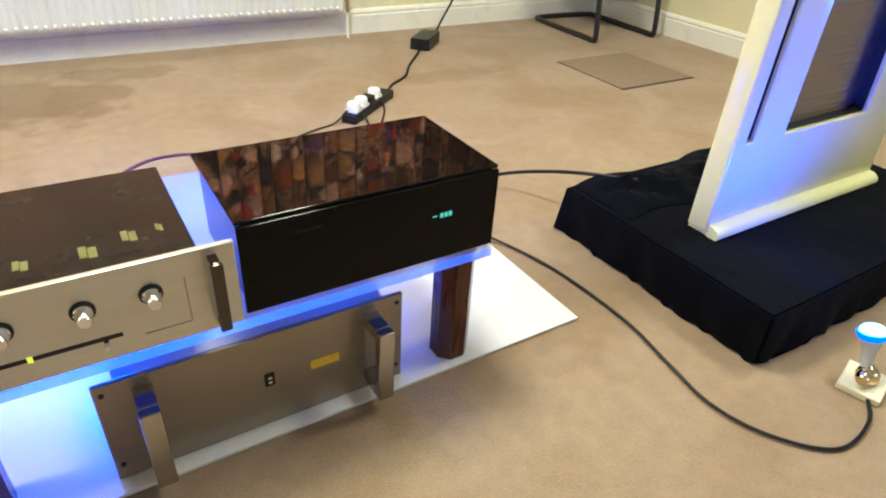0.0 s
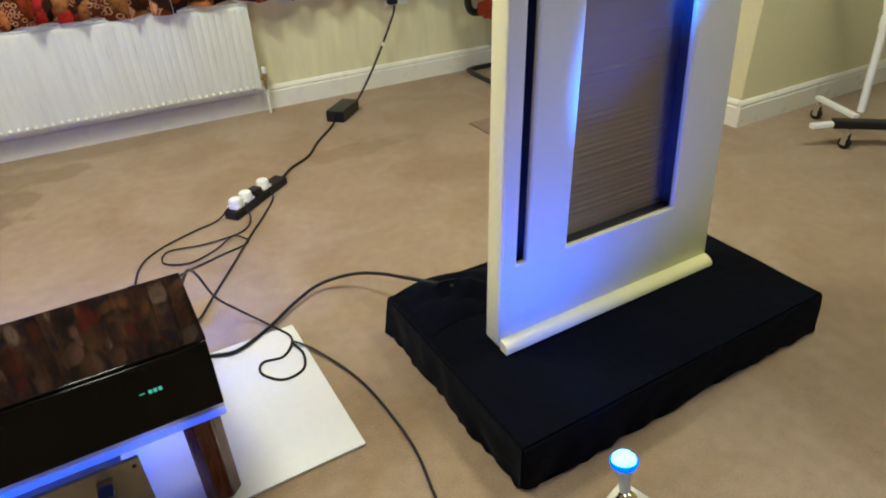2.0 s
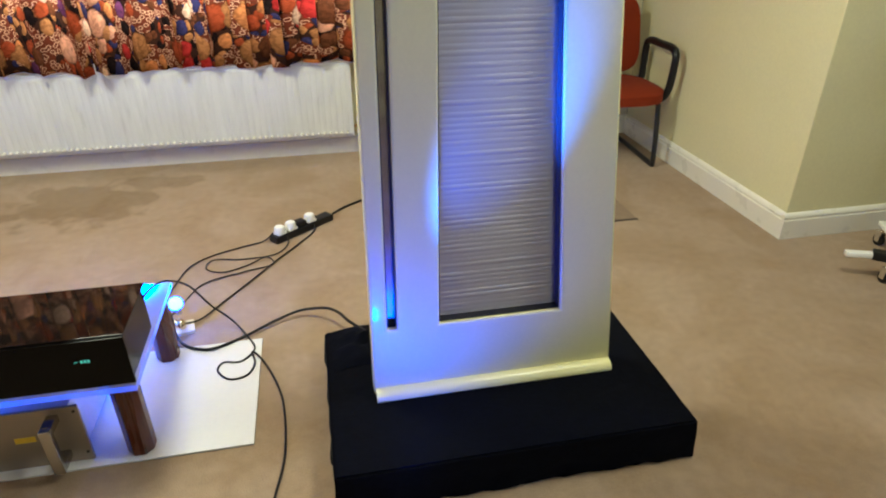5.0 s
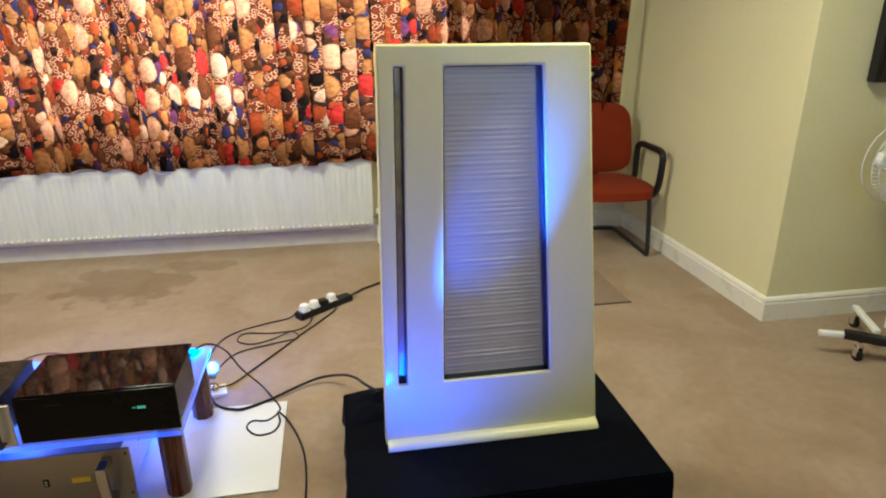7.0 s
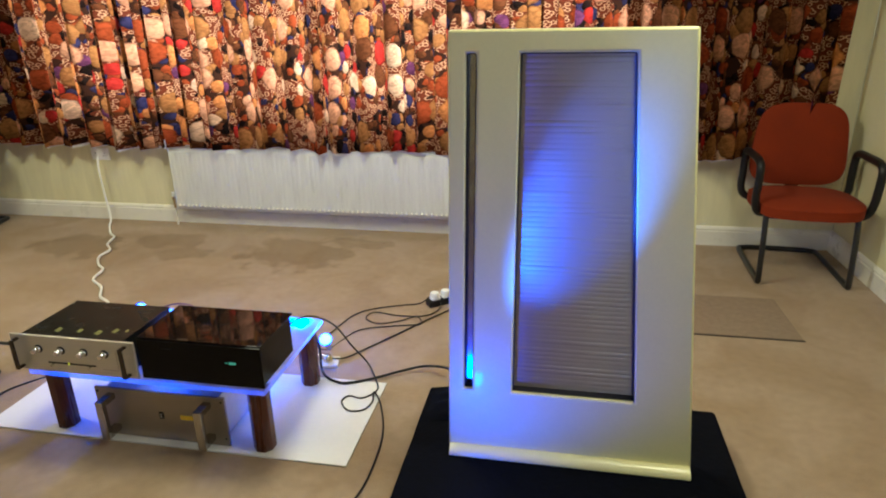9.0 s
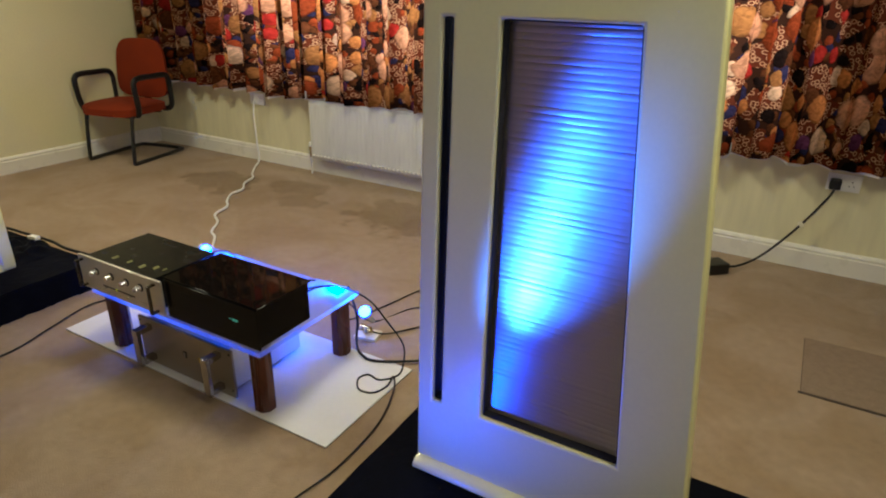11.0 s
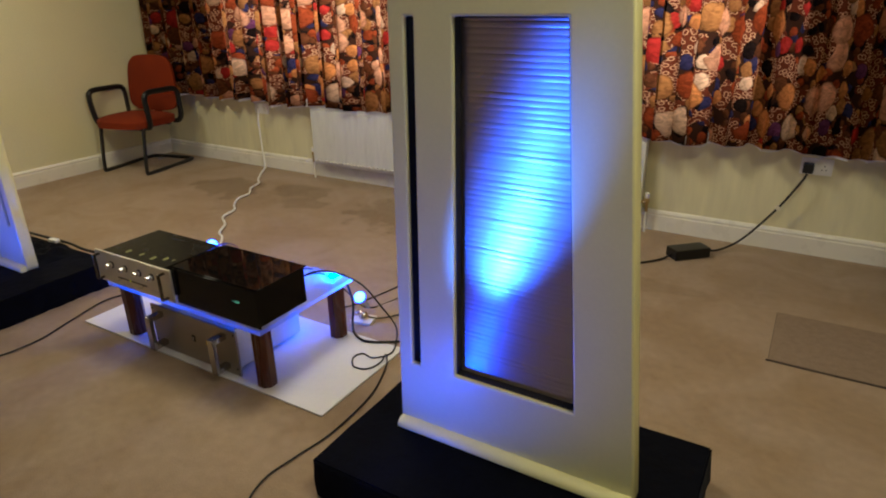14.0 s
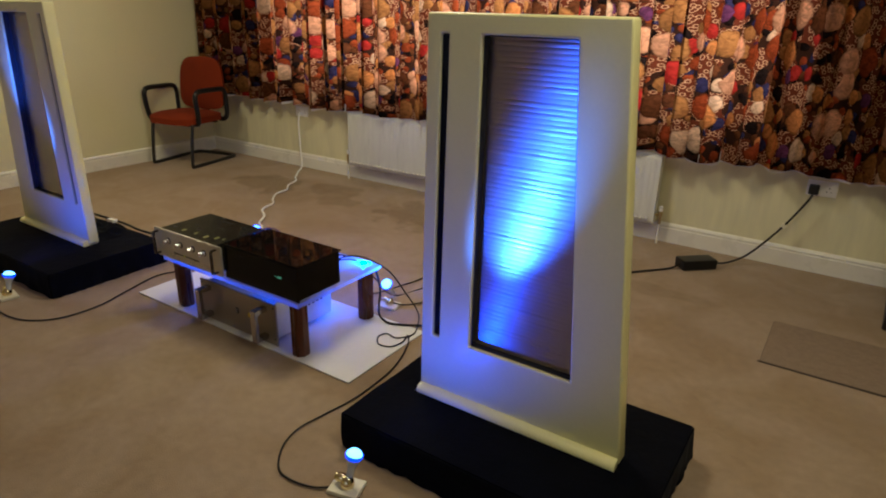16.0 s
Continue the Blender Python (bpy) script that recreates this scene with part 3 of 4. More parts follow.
socket(-2.97, 0.485)


# ---- flat panel loudspeakers ----
def loudspeaker(m, mirror, label):
    s = -1 if mirror else 1
    sp = thing("panel_loudspeaker", m, label, "loudspeaker", "pair of loudspeakers")
    zs = (0.0, 0.211, 1.139, 1.192)
    lines = [(-0.006, 0.006), (0.037, 0.050), (0.063, 0.076), (0.178, 0.179), (0.533, 0.442), (0.688, 0.574)]
    y0, y1 = 0.030, 0.084

    def at(c, z):
        a, b = lines[c]
        return s * (a + (b - a) * z / zs[3])

    bm = bmesh.new()
    f = [[bm.verts.new((at(c, z), y0, z)) for z in zs] for c in range(6)]
    k = [[bm.verts.new((at(c, z), y1, z)) for z in zs] for c in range(6)]
    holes = {(1, 1), (3, 1)}
    for c in range(5):
        for r in range(3):
            if (c, r) in holes:
                ring = [(c, r), (c + 1, r), (c + 1, r + 1), (c, r + 1)]
                for a, b in zip(ring, ring[1:] + ring[:1]):
                    bm.faces.new((f[a[0]][a[1]], f[b[0]][b[1]], k[b[0]][b[1]], k[a[0]][a[1]]))
            else:
                bm.faces.new((f[c][r], f[c + 1][r], f[c + 1][r + 1], f[c][r + 1]))
                bm.faces.new((k[c][r], k[c][r + 1], k[c + 1][r + 1], k[c + 1][r]))
    for c in range(5):
        for r in (0, 3):
            bm.faces.new((f[c][r], f[c + 1][r], k[c + 1][r], k[c][r]))
    for r in range(3):
        for c in (0, 5):
            bm.faces.new((f[c][r], f[c][r + 1], k[c][r + 1], k[c][r]))
    bmesh.ops.recalc_face_normals(bm, faces=bm.faces[:])
    edges = [e for e in bm.edges if len(e.link_faces) == 2 and e.calc_face_angle() > 1.0]
    bmesh.ops.bevel(bm, geom=edges, offset=0.0065, segments=3, affect="EDGES", profile=0.5)
    frame_ob = part("cabinet_frame", bm, SPEAKER, sp)
    # film with fine horizontal ribs, set back in the tall opening
    ribs, per = 68, 8
    rows = ribs * per
    bm = bmesh.new()
    rnd = random.Random(5)
    wob = [rnd.choice((0.5, 0.8, 1.0, 1.5)) * rnd.uniform(0.7, 1.2) for _ in range(ribs + 1)]
    cols = 9
    grid = []
    for j in range(rows + 1):
        z = zs[1] - 0.004 + (zs[2] - zs[1] + 0.008) * j / rows
        row = []
        for c in range(cols):
            u = c / (cols - 1)
            x = at(3, z) + (at(4, z) - at(3, z)) * (1.02 * u - 0.01)
            amp = 0.00046 * wob[j // per] * (1 + 0.35 * math.sin(7 * u + 0.9 * (j // per)))
            row.append(bm.verts.new((x, 0.066 + 2 * amp * abs(math.sin(math.pi * j / per)) ** 0.6 * -1 + 0.003 * (u - 0.5) ** 2, z)))
        grid.append(row)
    uv = bm.loops.layers.uv.new("UVMap")
    for a, b in zip(grid, grid[1:]):
        for c in range(cols - 1):
            face = bm.faces.new((a[c], a[c + 1], b[c + 1], b[c]))
            for lp in face.loops:
                lp[uv].uv = (lp.vert.co.x + 3, lp.vert.co.z)
    film = part("diaphragm", bm, FILM, sp, "grey-brown metallic film with fine horizontal ribs")
    film.data.shade_smooth()
    # dark lining of the two openings
    for lo, hi in ((1, 2), (3, 4)):
        q = bmesh.new()
        za, zb, e = zs[1] + 0.0015, zs[2] - 0.0015, 0.0015 * s
        loop = [(at(lo, za) + e, za), (at(hi, za) - e, za), (at(hi, zb) - e, zb), (at(lo, zb) + e, zb)]
        inner = [(at(lo, za) + 2 * e, za + 0.0015), (at(hi, za) - 2 * e, za + 0.0015), (at(hi, zb) - 2 * e, zb - 0.0015), (at(lo, zb) + 2 * e, zb - 0.0015)]
        rings = [[q.verts.new((x, y, z)) for x, z in lp] for lp, y in ((loop, 0.041), (inner, 0.041), (inner, 0.0705), (loop, 0.0705))]
        for a, b in zip(rings, rings[1:] + rings[:1]):
            for k2 in range(4):
                q.faces.new((a[k2], a[(k2 + 1) % 4], b[(k2 + 1) % 4], b[k2]))
        part("opening_lining", q, SLOTBLACK, sp, "black lining inside the opening")
    part("backing_board", box(min(at(0, 0.05), at(5, 1.15)) + 0.03, max(at(0, 1.15), at(5, 1.15)) - 0.03, 0.072, 0.0832, 0.05, 1.16), SLOTBLACK, sp)
    # narrow ribbon slot with bright contact strips
    q = bmesh.new()
    n = 24
    row = []
    for j in range(n + 1):
        z = zs[1] - 0.003 + (zs[2] - zs[1] + 0.006) * j / n
        row.append([q.verts.new((at(1, z) + s * d, 0.064 + 0.0012 * math.sin(j * 1.7), z)) for d in (-0.002, 0.028)])
    for a, b in zip(row, row[1:]):
        q.faces.new((a[0], a[1], b[1], b[0]))
    part("tweeter_ribbon", q, STRIP, sp, "dark shiny narrow ribbon strip")
    # half round foot moulding
    q = bmesh.new()
    prof = [(0.030, -0.008), (0.004, -0.008), (0.0, -0.003), (0.001, 0.006), (0.007, 0.014), (0.016, 0.019), (0.030, 0.021)]
    ends = [[q.verts.new((s * x, y, z)) for y, z in prof] for x in (-0.001, 0.683)]
    for a in range(len(prof) - 1):
        q.faces.new((ends[0][a], ends[0][a + 1], ends[1][a + 1], ends[1][a]))
    q.faces.new(ends[0])
    q.faces.new(ends[1][::-1])
    bmesh.ops.recalc_face_normals(q, faces=q.faces[:])
    part("foot_moulding", q, SPEAKER, sp)
    part("foot_block", box(min(0, s * 0.68) + 0.003, max(0, s * 0.68) - 0.003, 0.0305, 0.0835, -0.008, 0.003), SPEAKER, sp)
    return sp


def plinth(m, x0, x1, label):
    p = thing("velvet_plinth", m, label, "plinth", "plinths under the loudspeakers")
    bm = box(x0, x1, -0.235, 0.365, 0.0, 0.126)
    bmesh.ops.subdivide_edges(bm, edges=bm.edges[:], cuts=28, use_grid_fill=True)
    for v in bm.verts:
        c = v.co
        low = 1 - c.z / 0.126
        cx, cy = (x0 + x1) / 2, 0.065
        n1 = noise.noise(Vector((c.x * 9, c.y * 9, c.z * 9 + 4)))
        fold = math.sin(26 * (c.x + c.y) + 5 * n1) + 0.6 * math.sin(61 * (c.x - c.y))
        out = low * (0.0055 * fold + 0.004)
        if abs(c.x - x0) < 1e-4 or abs(c.x - x1) < 1e-4:
            c.x += out * (1 if c.x > cx else -1)
        if abs(c.y + 0.235) < 1e-4 or abs(c.y - 0.365) < 1e-4:
            c.y += out * (1 if c.y > cy else -1)
        if c.z > 0.12:
            c.z += 0.0025 * noise.noise(Vector((c.x * 7, c.y * 7, 1))) - 0.001
    sharp = [e for e in bm.edges if len(e.link_faces) == 2 and e.calc_face_angle() > 0.9]
    bmesh.ops.bevel(bm, geom=sharp, offset=0.006, segments=2, affect="EDGES")
    part("draped_cloth", bm, VELVET, p)
    # gathered spare cloth behind the loudspeaker
    q = bmesh.new()
    n, mrow = 60, 14
    grid = []
    for i in range(n + 1):
        u = i / n
        x = x0 + 0.02 + (x1 - x0 - 0.25) * u
        line = []
        for j in range(mrow + 1):
            w = j / mrow
            y = 0.155 + 0.20 * w
            h = 0.128 + 0.030 * math.sin(math.pi * w) * (0.5 + 0.5 * abs(math.sin(9 * u + 5 * w))) + 0.012 * noise.noise(Vector((14 * u, 6 * w, 2))) * math.sin(math.pi * w) * 2
            edge = min(u, 1 - u) * 8
            h = 0.128 + (h - 0.128) * min(1, edge)
            line.append(q.verts.new((x, y + 0.02 * math.sin(11 * u), h)))
        grid.append(line)
    for a, b in zip(grid, grid[1:]):
        for j in range(mrow):
            q.faces.new((a[j], a[j + 1], b[j + 1], b[j]))
    part("gathered_cloth", q, VELVET, p)
    return p


plinth(pose(0, 0, 0), -0.131, 0.822, "low plinth draped in creased black velvet")
plinth(pose(0, 0, 0), -2.985, -1.965, "low plinth draped in creased black velvet")
loudspeaker(pose(0, 0, 0.134), False, "tall cream flat panel loudspeaker lit blue, on a black plinth")
loudspeaker(pose(-2.195, 0.055, 0.134), True, "tall cream flat panel loudspeaker lit blue, beside the amplifiers")


# ---- blue spot lamps ----
def spot_bulb(m, aim, label, lift=0.0, lying=False):
    """A blue reflector bulb in a clip on a small square plate; aim: tilt of the bulb."""
    b = thing("blue_spot_lamp", m, label, "spot lamp", "blue spot lamps")
    if lying:
        bulb = part("bulb", moved(lathe([(0.008, -0.010), (0.011, 0.0), (0.012, 0.026), (0.016, 0.036), (0.0225, 0.054)], 22), aim), BULBSIDE, b)
        part("rim", moved(lathe([(0.0226, 0.0542), (0.0250, 0.058), (0.0268, 0.063), (0.0268, 0.067)], 22), aim), BULBRIM, bulb, "saturated blue glowing rim")
        part("light_face", moved(lathe([(0.0236, 0.0672), (0.0222, 0.073), (0.0165, 0.079), (0.006, 0.082)], 22), aim), BULBGLOW, bulb, "glowing blue-white bulb face")
        return b
    part("plate", box(-0.050, 0.046, -0.038, 0.038, 0.0, 0.014, 0.003), PLATE, b)
    part("holder", merged(lathe([(0.020, 0.014), (0.022, 0.022), (0.020, 0.034), (0.012, 0.044), (0.004, 0.048)], 18), moved(lathe([(0.010, -0.016), (0.014, -0.010), (0.014, 0.010), (0.010, 0.016)], 14, "X"), pose(-0.024, 0.004, 0.034))), GOLD, b, "polished gold-coloured swivel holder")
    tilt = pose(0.004, 0.010, 0.046 + lift) @ aim
    bulb = part("bulb", moved(lathe([(0.008, -0.010 - lift), (0.011, -0.002 - lift), (0.012, 0.026), (0.016, 0.036), (0.0225, 0.054)], 22), tilt), BULBSIDE, b)
    part("rim", moved(lathe([(0.0226, 0.0542), (0.0250, 0.058), (0.0268, 0.063), (0.0268, 0.067)], 22), tilt), BULBRIM, bulb, "saturated blue glowing rim")
    part("light_face", moved(lathe([(0.0236, 0.0672), (0.0222, 0.073), (0.0165, 0.079), (0.006, 0.082)], 22), tilt), BULBGLOW, bulb, "glowing blue-white bulb face")
    return b


spot_bulb(pose(0.02, -0.372, 0.0, 0, 0, 15), pose(0, 0, 0, -14, 8, 0), "blue spot bulb on a cream plate before the plinth")
spot_bulb(pose(-2.16, -0.345, 0.0, 0, 0, -10), pose(0, 0, 0, -14, -8, 0), "blue spot bulb on a cream plate before the plinth")
spot_bulb(pose(-0.634, 0.655, 0.0, 0, 0, 12), pose(0, 0, 0, 42, 0, 0), "tilted blue spot bulb behind the amplifier table", 0.038)
spot_bulb(pose(-1.385, 0.480, 0.2565, 0, 0, -12), pose(0, 0, 0.0225, 0, 78, 0), "blue spot bulb lying on the acrylic table", 0, True)


# ---- amplifier table ----
single("floor_board", box(-1.71, -0.348, 0.045, 0.54, 0.001, 0.007, 0.001), MAT, "thin white plastic board lying on the carpet", "board")
table = thing("low_table", pose(0, 0, 0), "low table with frosted acrylic top and dark wooden legs", "table")
part("tabletop", box(-1.462, -0.602, 0.050, 0.560, 0.238, 0.256, 0.002), ACRYLIC, table, "frosted white acrylic top glowing blue")
for x, y in ((-1.41, 0.105), (-0.648, 0.095), (-0.648, 0.50), (-1.41, 0.50)):
    part("leg", moved(lathe([(0.035, 0.0072), (0.037, 0.010), (0.037, 0.236), (0.035, 0.2379)], 8), pose(x, y, 0, 0, 0, 22.5)), LEGWOOD, table, "octagonal dark rosewood leg")


def black_amplifier():
    a = thing("black_amplifier", pose(-0.815, 0.055, 0.257), "glossy black amplifier with green display on the table", "amplifier")
    part("casing", box(-0.206, 0.206, 0.008, 0.243, 0.006, 0.146, 0.002), GLOSSBLACK, a)
    part("lid", box(-0.215, 0.215, 0.0055, 0.248, 0.1465, 0.152, 0.0015), TOPBLACK, a, "smoked mirror-gloss lid")
    part("front_panel", box(-0.214, 0.214, 0.0, 0.0075, 0.004, 0.146, 0.0015), GLOSSBLACK, a)
    digits = [box(0.090, 0.098, -0.0006, 0.0002, 0.0865, 0.0885)] + [box(x, x + 0.006, -0.0006, 0.0002, 0.083, 0.091) for x in (0.104, 0.112, 0.120)]
    part("display", merged(*digits), DISPLAY, a, "small green glowing display")
    part("badge", box(-0.135, -0.095, -0.0005, 0.0003, 0.118, 0.122), SATINBLACK, a)
    for x in (-0.17, 0.17):
        for y in (0.03, 0.21):
            part("foot", moved(lathe([(0.014, 0), (0.016, 0.007)], 14), pose(x, y, -0.001)), RUBBER, a)
    return a


def preamplifier():
    p = thing("silver_preamplifier", pose(-1.262, 0.048, 0.257), "silver preamplifier with four knobs and a black lid", "preamplifier")
    part("casing", box(-0.196, 0.180, 0.006, 0.268, 0.008, 0.128, 0.002), SATINBLACK, p)
    face = part("front_panel", box(-0.232, 0.226, -0.004, 0.005, 0.004, 0.136, 0.0015), ALU, p, "brushed champagne aluminium front")
    part("lid", box(-0.198, 0.182, 0.0055, 0.270, 0.1285, 0.1335, 0.001), SATINBLACK, p)
    for x in (-0.130, -0.045, 0.040, 0.117):
        kn = part("knob", moved(lathe([(0.0115, 0.0), (0.0115, 0.006), (0.0095, 0.008), (0.0090, 0.024), (0.0075, 0.026)], 20, "Y"), pose(x, -0.0045, 0.088)), CHROME, p)
        part("collar", moved(lathe([(0.0145, 0.0), (0.0145, 0.0025), (0.012, 0.003)], 22, "Y"), pose(x, -0.004, 0.088)), PLASTIC, kn)
    part("slider_slot", box(-0.105, 0.075, -0.0048, -0.0038, 0.036, 0.042), SLOTBLACK, p)
    for x in (-0.085, 0.055):
        part("lever", box(x - 0.003, x + 0.003, -0.020, -0.004, 0.031, 0.037, 0.001), CHROME, p)
    part("pilot_light", box(-0.030, -0.024, -0.0056, -0.0042, 0.035, 0.043), PILOT, p, "tiny yellow pilot light")
    part("trim_line", merged(box(0.158, 0.1595, -0.0046, -0.0038, 0.030, 0.100), box(0.10, 0.158, -0.0046, -0.0038, 0.0285, 0.030)), ALUDARK, p)
    for x in (-0.205, 0.196):
        part("handle", merged(box(x - 0.008, x + 0.008, -0.032, -0.026, 0.016, 0.124, 0.002), box(x - 0.006, x + 0.006, -0.027, -0.003, 0.016, 0.023, 0.001), box(x - 0.006, x + 0.006, -0.027, -0.003, 0.117, 0.124, 0.001)), DARKMETAL, p, "dark polished metal rack handle")
    # glow inside the vents, painted as thin patches on the lid
    for x, y, w, d in ((-0.088, 0.040, 0.010, 0.026), (-0.010, 0.045, 0.008, 0.022), (0.062, 0.040, 0.010, 0.028), (0.112, 0.060, 0.009, 0.026), (0.150, 0.070, 0.004, 0.018)):
        part("vent_glow", merged(box(x - w, x - 0.1 * w, y, y + d, 0.1336, 0.1340), box(x, x + w, y - 0.004, y + 0.8 * d, 0.1336, 0.1340)), VENTGLOW, p, "yellow-green patch painted for the glow in a lid vent")
    for x in (-0.17, 0.15):
        for y in (0.03, 0.23):
            part("foot", moved(lathe([(0.012, 0), (0.014, 0.009)], 14), pose(x, y, -0.001)), RUBBER, p)
    return p


def power_amplifier():
    p = thing("power_amplifier", pose(-1.005, 0.075, 0.0072), "bronze-fronted power amplifier with rack handles under the table", "amplifier")
    part("casing", box(-0.212, 0.212, 0.010, 0.352, 0.014, 0.180, 0.002), STEEL, p)
    part("front_panel", box(-0.240, 0.240, 0.0, 0.009, 0.0, 0.188, 0.0015), ALUDARK, p, "brushed bronze aluminium front")
    for x in (-0.178, 0.178):
        part("handle", merged(box(x - 0.014, x + 0.014, -0.066, -0.047, 0.024, 0.170, 0.003), box(x - 0.0135, x + 0.0135, -0.048, 0.0, 0.024, 0.046, 0.002), box(x - 0.0135, x + 0.0135, -0.048, 0.0, 0.148, 0.170, 0.002)), HANDLE, p, "flat steel rack handle")
    part("power_switch", box(-0.008, 0.008, -0.003, 0.001, 0.085, 0.110, 0.001), PLASTIC, p)
    part("switch_mark", merged(box(-0.003, 0.003, -0.0036, -0.0028, 0.100, 0.104), box(-0.003, 0.003, -0.0036, -0.0028, 0.091, 0.095)), WHITEPL, p)
    part("sticker", box(0.070, 0.120, -0.0008, 0.0003, 0.088, 0.106), YELLOW, p, "worn yellow sticker")
    for x in (-0.229, 0.229):
        for z in (0.030, 0.172):
            part("screw", moved(lathe([(0.004, 0), (0.004, 0.002)], 10, "Y"), pose(x, 0.0, z)), PLASTIC, p)
    for k in range(6):
        part("cooling_slot", box(0.2115, 0.2135, 0.16 + 0.025 * k, 0.172 + 0.025 * k, 0.10, 0.155), SLOTBLACK, p)
    for x in (-0.16, 0.16):
        for y in (0.04, 0.29):
            part("foot", moved(lathe([(0.016, 0), (0.018, 0.015)], 14), pose(x, y, -0.0002)), RUBBER, p)
    return p


black_amplifier()
preamplifier()
power_amplifier()


# ---- chairs ----
def chair(m, label):
    c = thing("visitor_chair", m, label, "chair", "visitor chairs")
    w = 0.215
    # sled base: front legs, floor runners, rear bar
    part("sled_frame", tube([(-w, 0.08, 0.372), (-w, 0.05, 0.335), (-w, 0.01, 0.05), (-w, 0.03, 0.0155), (-w, 0.10, 0.0145), (-w, 0.50, 0.0145), (-w + 0.03, 0.56, 0.0145), (-0.08, 0.575, 0.0145), (0.08, 0.575, 0.0145), (w - 0.03, 0.56, 0.0145), (w, 0.50, 0.0145), (w, 0.10, 0.0145), (w, 0.03, 0.0155), (w, 0.01, 0.05), (w, 0.05, 0.335), (w, 0.08, 0.372)], 0.0145, 10, 6), FRAME, c)
    for y in (0.06, 0.34):
        part("seat_support", box(-w, w, y, y + 0.03, 0.350, 0.365, 0.002), FRAME, c)

    def cushion(nx, ny, fn):
        bm = bmesh.new()
        top = [[bm.verts.new(fn(i / nx * 2 - 1, j / ny * 2 - 1, 1)) for j in range(ny + 1)] for i in range(nx + 1)]
        bot = [[bm.verts.new(fn(i / nx * 2 - 1, j / ny * 2 - 1, -1)) for j in range(ny + 1)] for i in range(nx + 1)]
        for g in (top, bot):
            for i in range(nx):
                for j in range(ny):
                    bm.faces.new((g[i][j], g[i + 1][j], g[i + 1][j + 1], g[i][j + 1]))
        rim = [(i, 0) for i in range(nx)] + [(nx, j) for j in range(ny)] + [(i, ny) for i in range(nx, 0, -1)] + [(0, j) for j in range(ny, 0, -1)]
        for a, b in zip(rim, rim[1:] + rim[:1]):
            bm.faces.new((top[a[0]][a[1]], top[b[0]][b[1]], bot[b[0]][b[1]], bot[a[0]][a[1]]))
        return bm

    def rounded(u, v, hw, hh, k=4.0):
        """Maps a square to a soft-cornered outline."""
        r = (abs(u) ** k + abs(v) ** k) ** (1 / k)
        e = max(abs(u), abs(v))
        f = e / r if r > 1e-6 else 1
        return u * f * hw, v * f * hh, e

    def seat(u, v, side):
        x, y, e = rounded(u, v, 0.262, 0.250, 3.2)
        puff = (1 - e**4)
        z = 0.412 + (0.016 + 0.032 * puff if side > 0 else -0.034 - 0.022 * puff)
        return (x, 0.225 + y, z - 0.02 * max(0, -v - 0.55) - 0.03 * (y + 0.2) * 0.3)

    def back(u, v, side):
        x, z, e = rounded(u, v, 0.238 * (1 - 0.08 * v), 0.225)
        puff = (1 - e**4)
        y = 0.455 + 0.07 * (z + 0.225) + 0.10 * x * x * -1.4 + (-0.010 - 0.022 * puff if side > 0 else 0.012 + 0.012 * puff)
        return (x, y, 0.668 + z)

    part("seat", cushion(18, 18, seat), FABRIC, c)
    part("backrest", cushion(18, 18, back), FABRIC, c)
    for s in (-1, 1):
        part("armrest", tube([(s * 0.20, 0.42, 0.372), (s * 0.25, 0.425, 0.378), (s * 0.275, 0.43, 0.42), (s * 0.276, 0.43, 0.50), (s * 0.276, 0.425, 0.60), (s * 0.276, 0.385, 0.640), (s * 0.276, 0.25, 0.645), (s * 0.276, 0.12, 0.645), (s * 0.276, 0.07, 0.625), (s * 0.275, 0.06, 0.57), (s * 0.273, 0.075, 0.44), (s * 0.25, 0.09, 0.378), (s * 0.20, 0.10, 0.372)], 0.0205, 10, 6), PLASTIC, c)
    part("back_support", merged(box(-0.04, 0.04, 0.40, 0.475, 0.372, 0.387, 0.003), box(-0.035, 0.035, 0.476, 0.488, 0.372, 0.60, 0.003)), FRAME, c)
    return c


chair(pose(1.562, 1.780, 0, 0, 0, -3), "rust upholstered visitor chair on a black sled frame")
chair(pose(-3.845, 1.690, 0, 0, 0, 12), "rust upholstered visitor chair standing in the corner")


# ---- cables, power strip and adaptor ----
def cable(name, points, radius, label, material=RUBBER):
    return single(name, tube(points, radius, 7, 8), material, label, "cable")


def power_strip():
    a, b = Vector((-0.335, 1.262, 0)), Vector((-0.075, 1.470, 0))
    ang = math.degrees(math.atan2(b.y - a.y, b.x - a.x))
    s = thing("power_strip", pose((a.x + b.x) / 2, (a.y + b.y) / 2, 0.001, 0, 0, ang), "black four-way mains strip with white plugs", "power strip")
    part("strip_body", box(-0.165, 0.165, -0.028, 0.028, 0, 0.032, 0.004), PLASTIC, s)
    for x in (-0.125, -0.065, 0.045):
        pl = part("plug", merged(box(x - 0.025, x + 0.025, -0.024, 0.024, 0.0325, 0.045, 0.005), moved(lathe([(0.024, 0.045), (0.024, 0.062), (0.020, 0.068), (0.008, 0.069)], 20), pose(x, 0, 0))), WHITEPL, s, "white mains plug")
    part("plug", box(-0.034, 0.012, -0.022, 0.022, 0.0325, 0.058, 0.006), PLASTIC, s, "black mains plug")
    return s


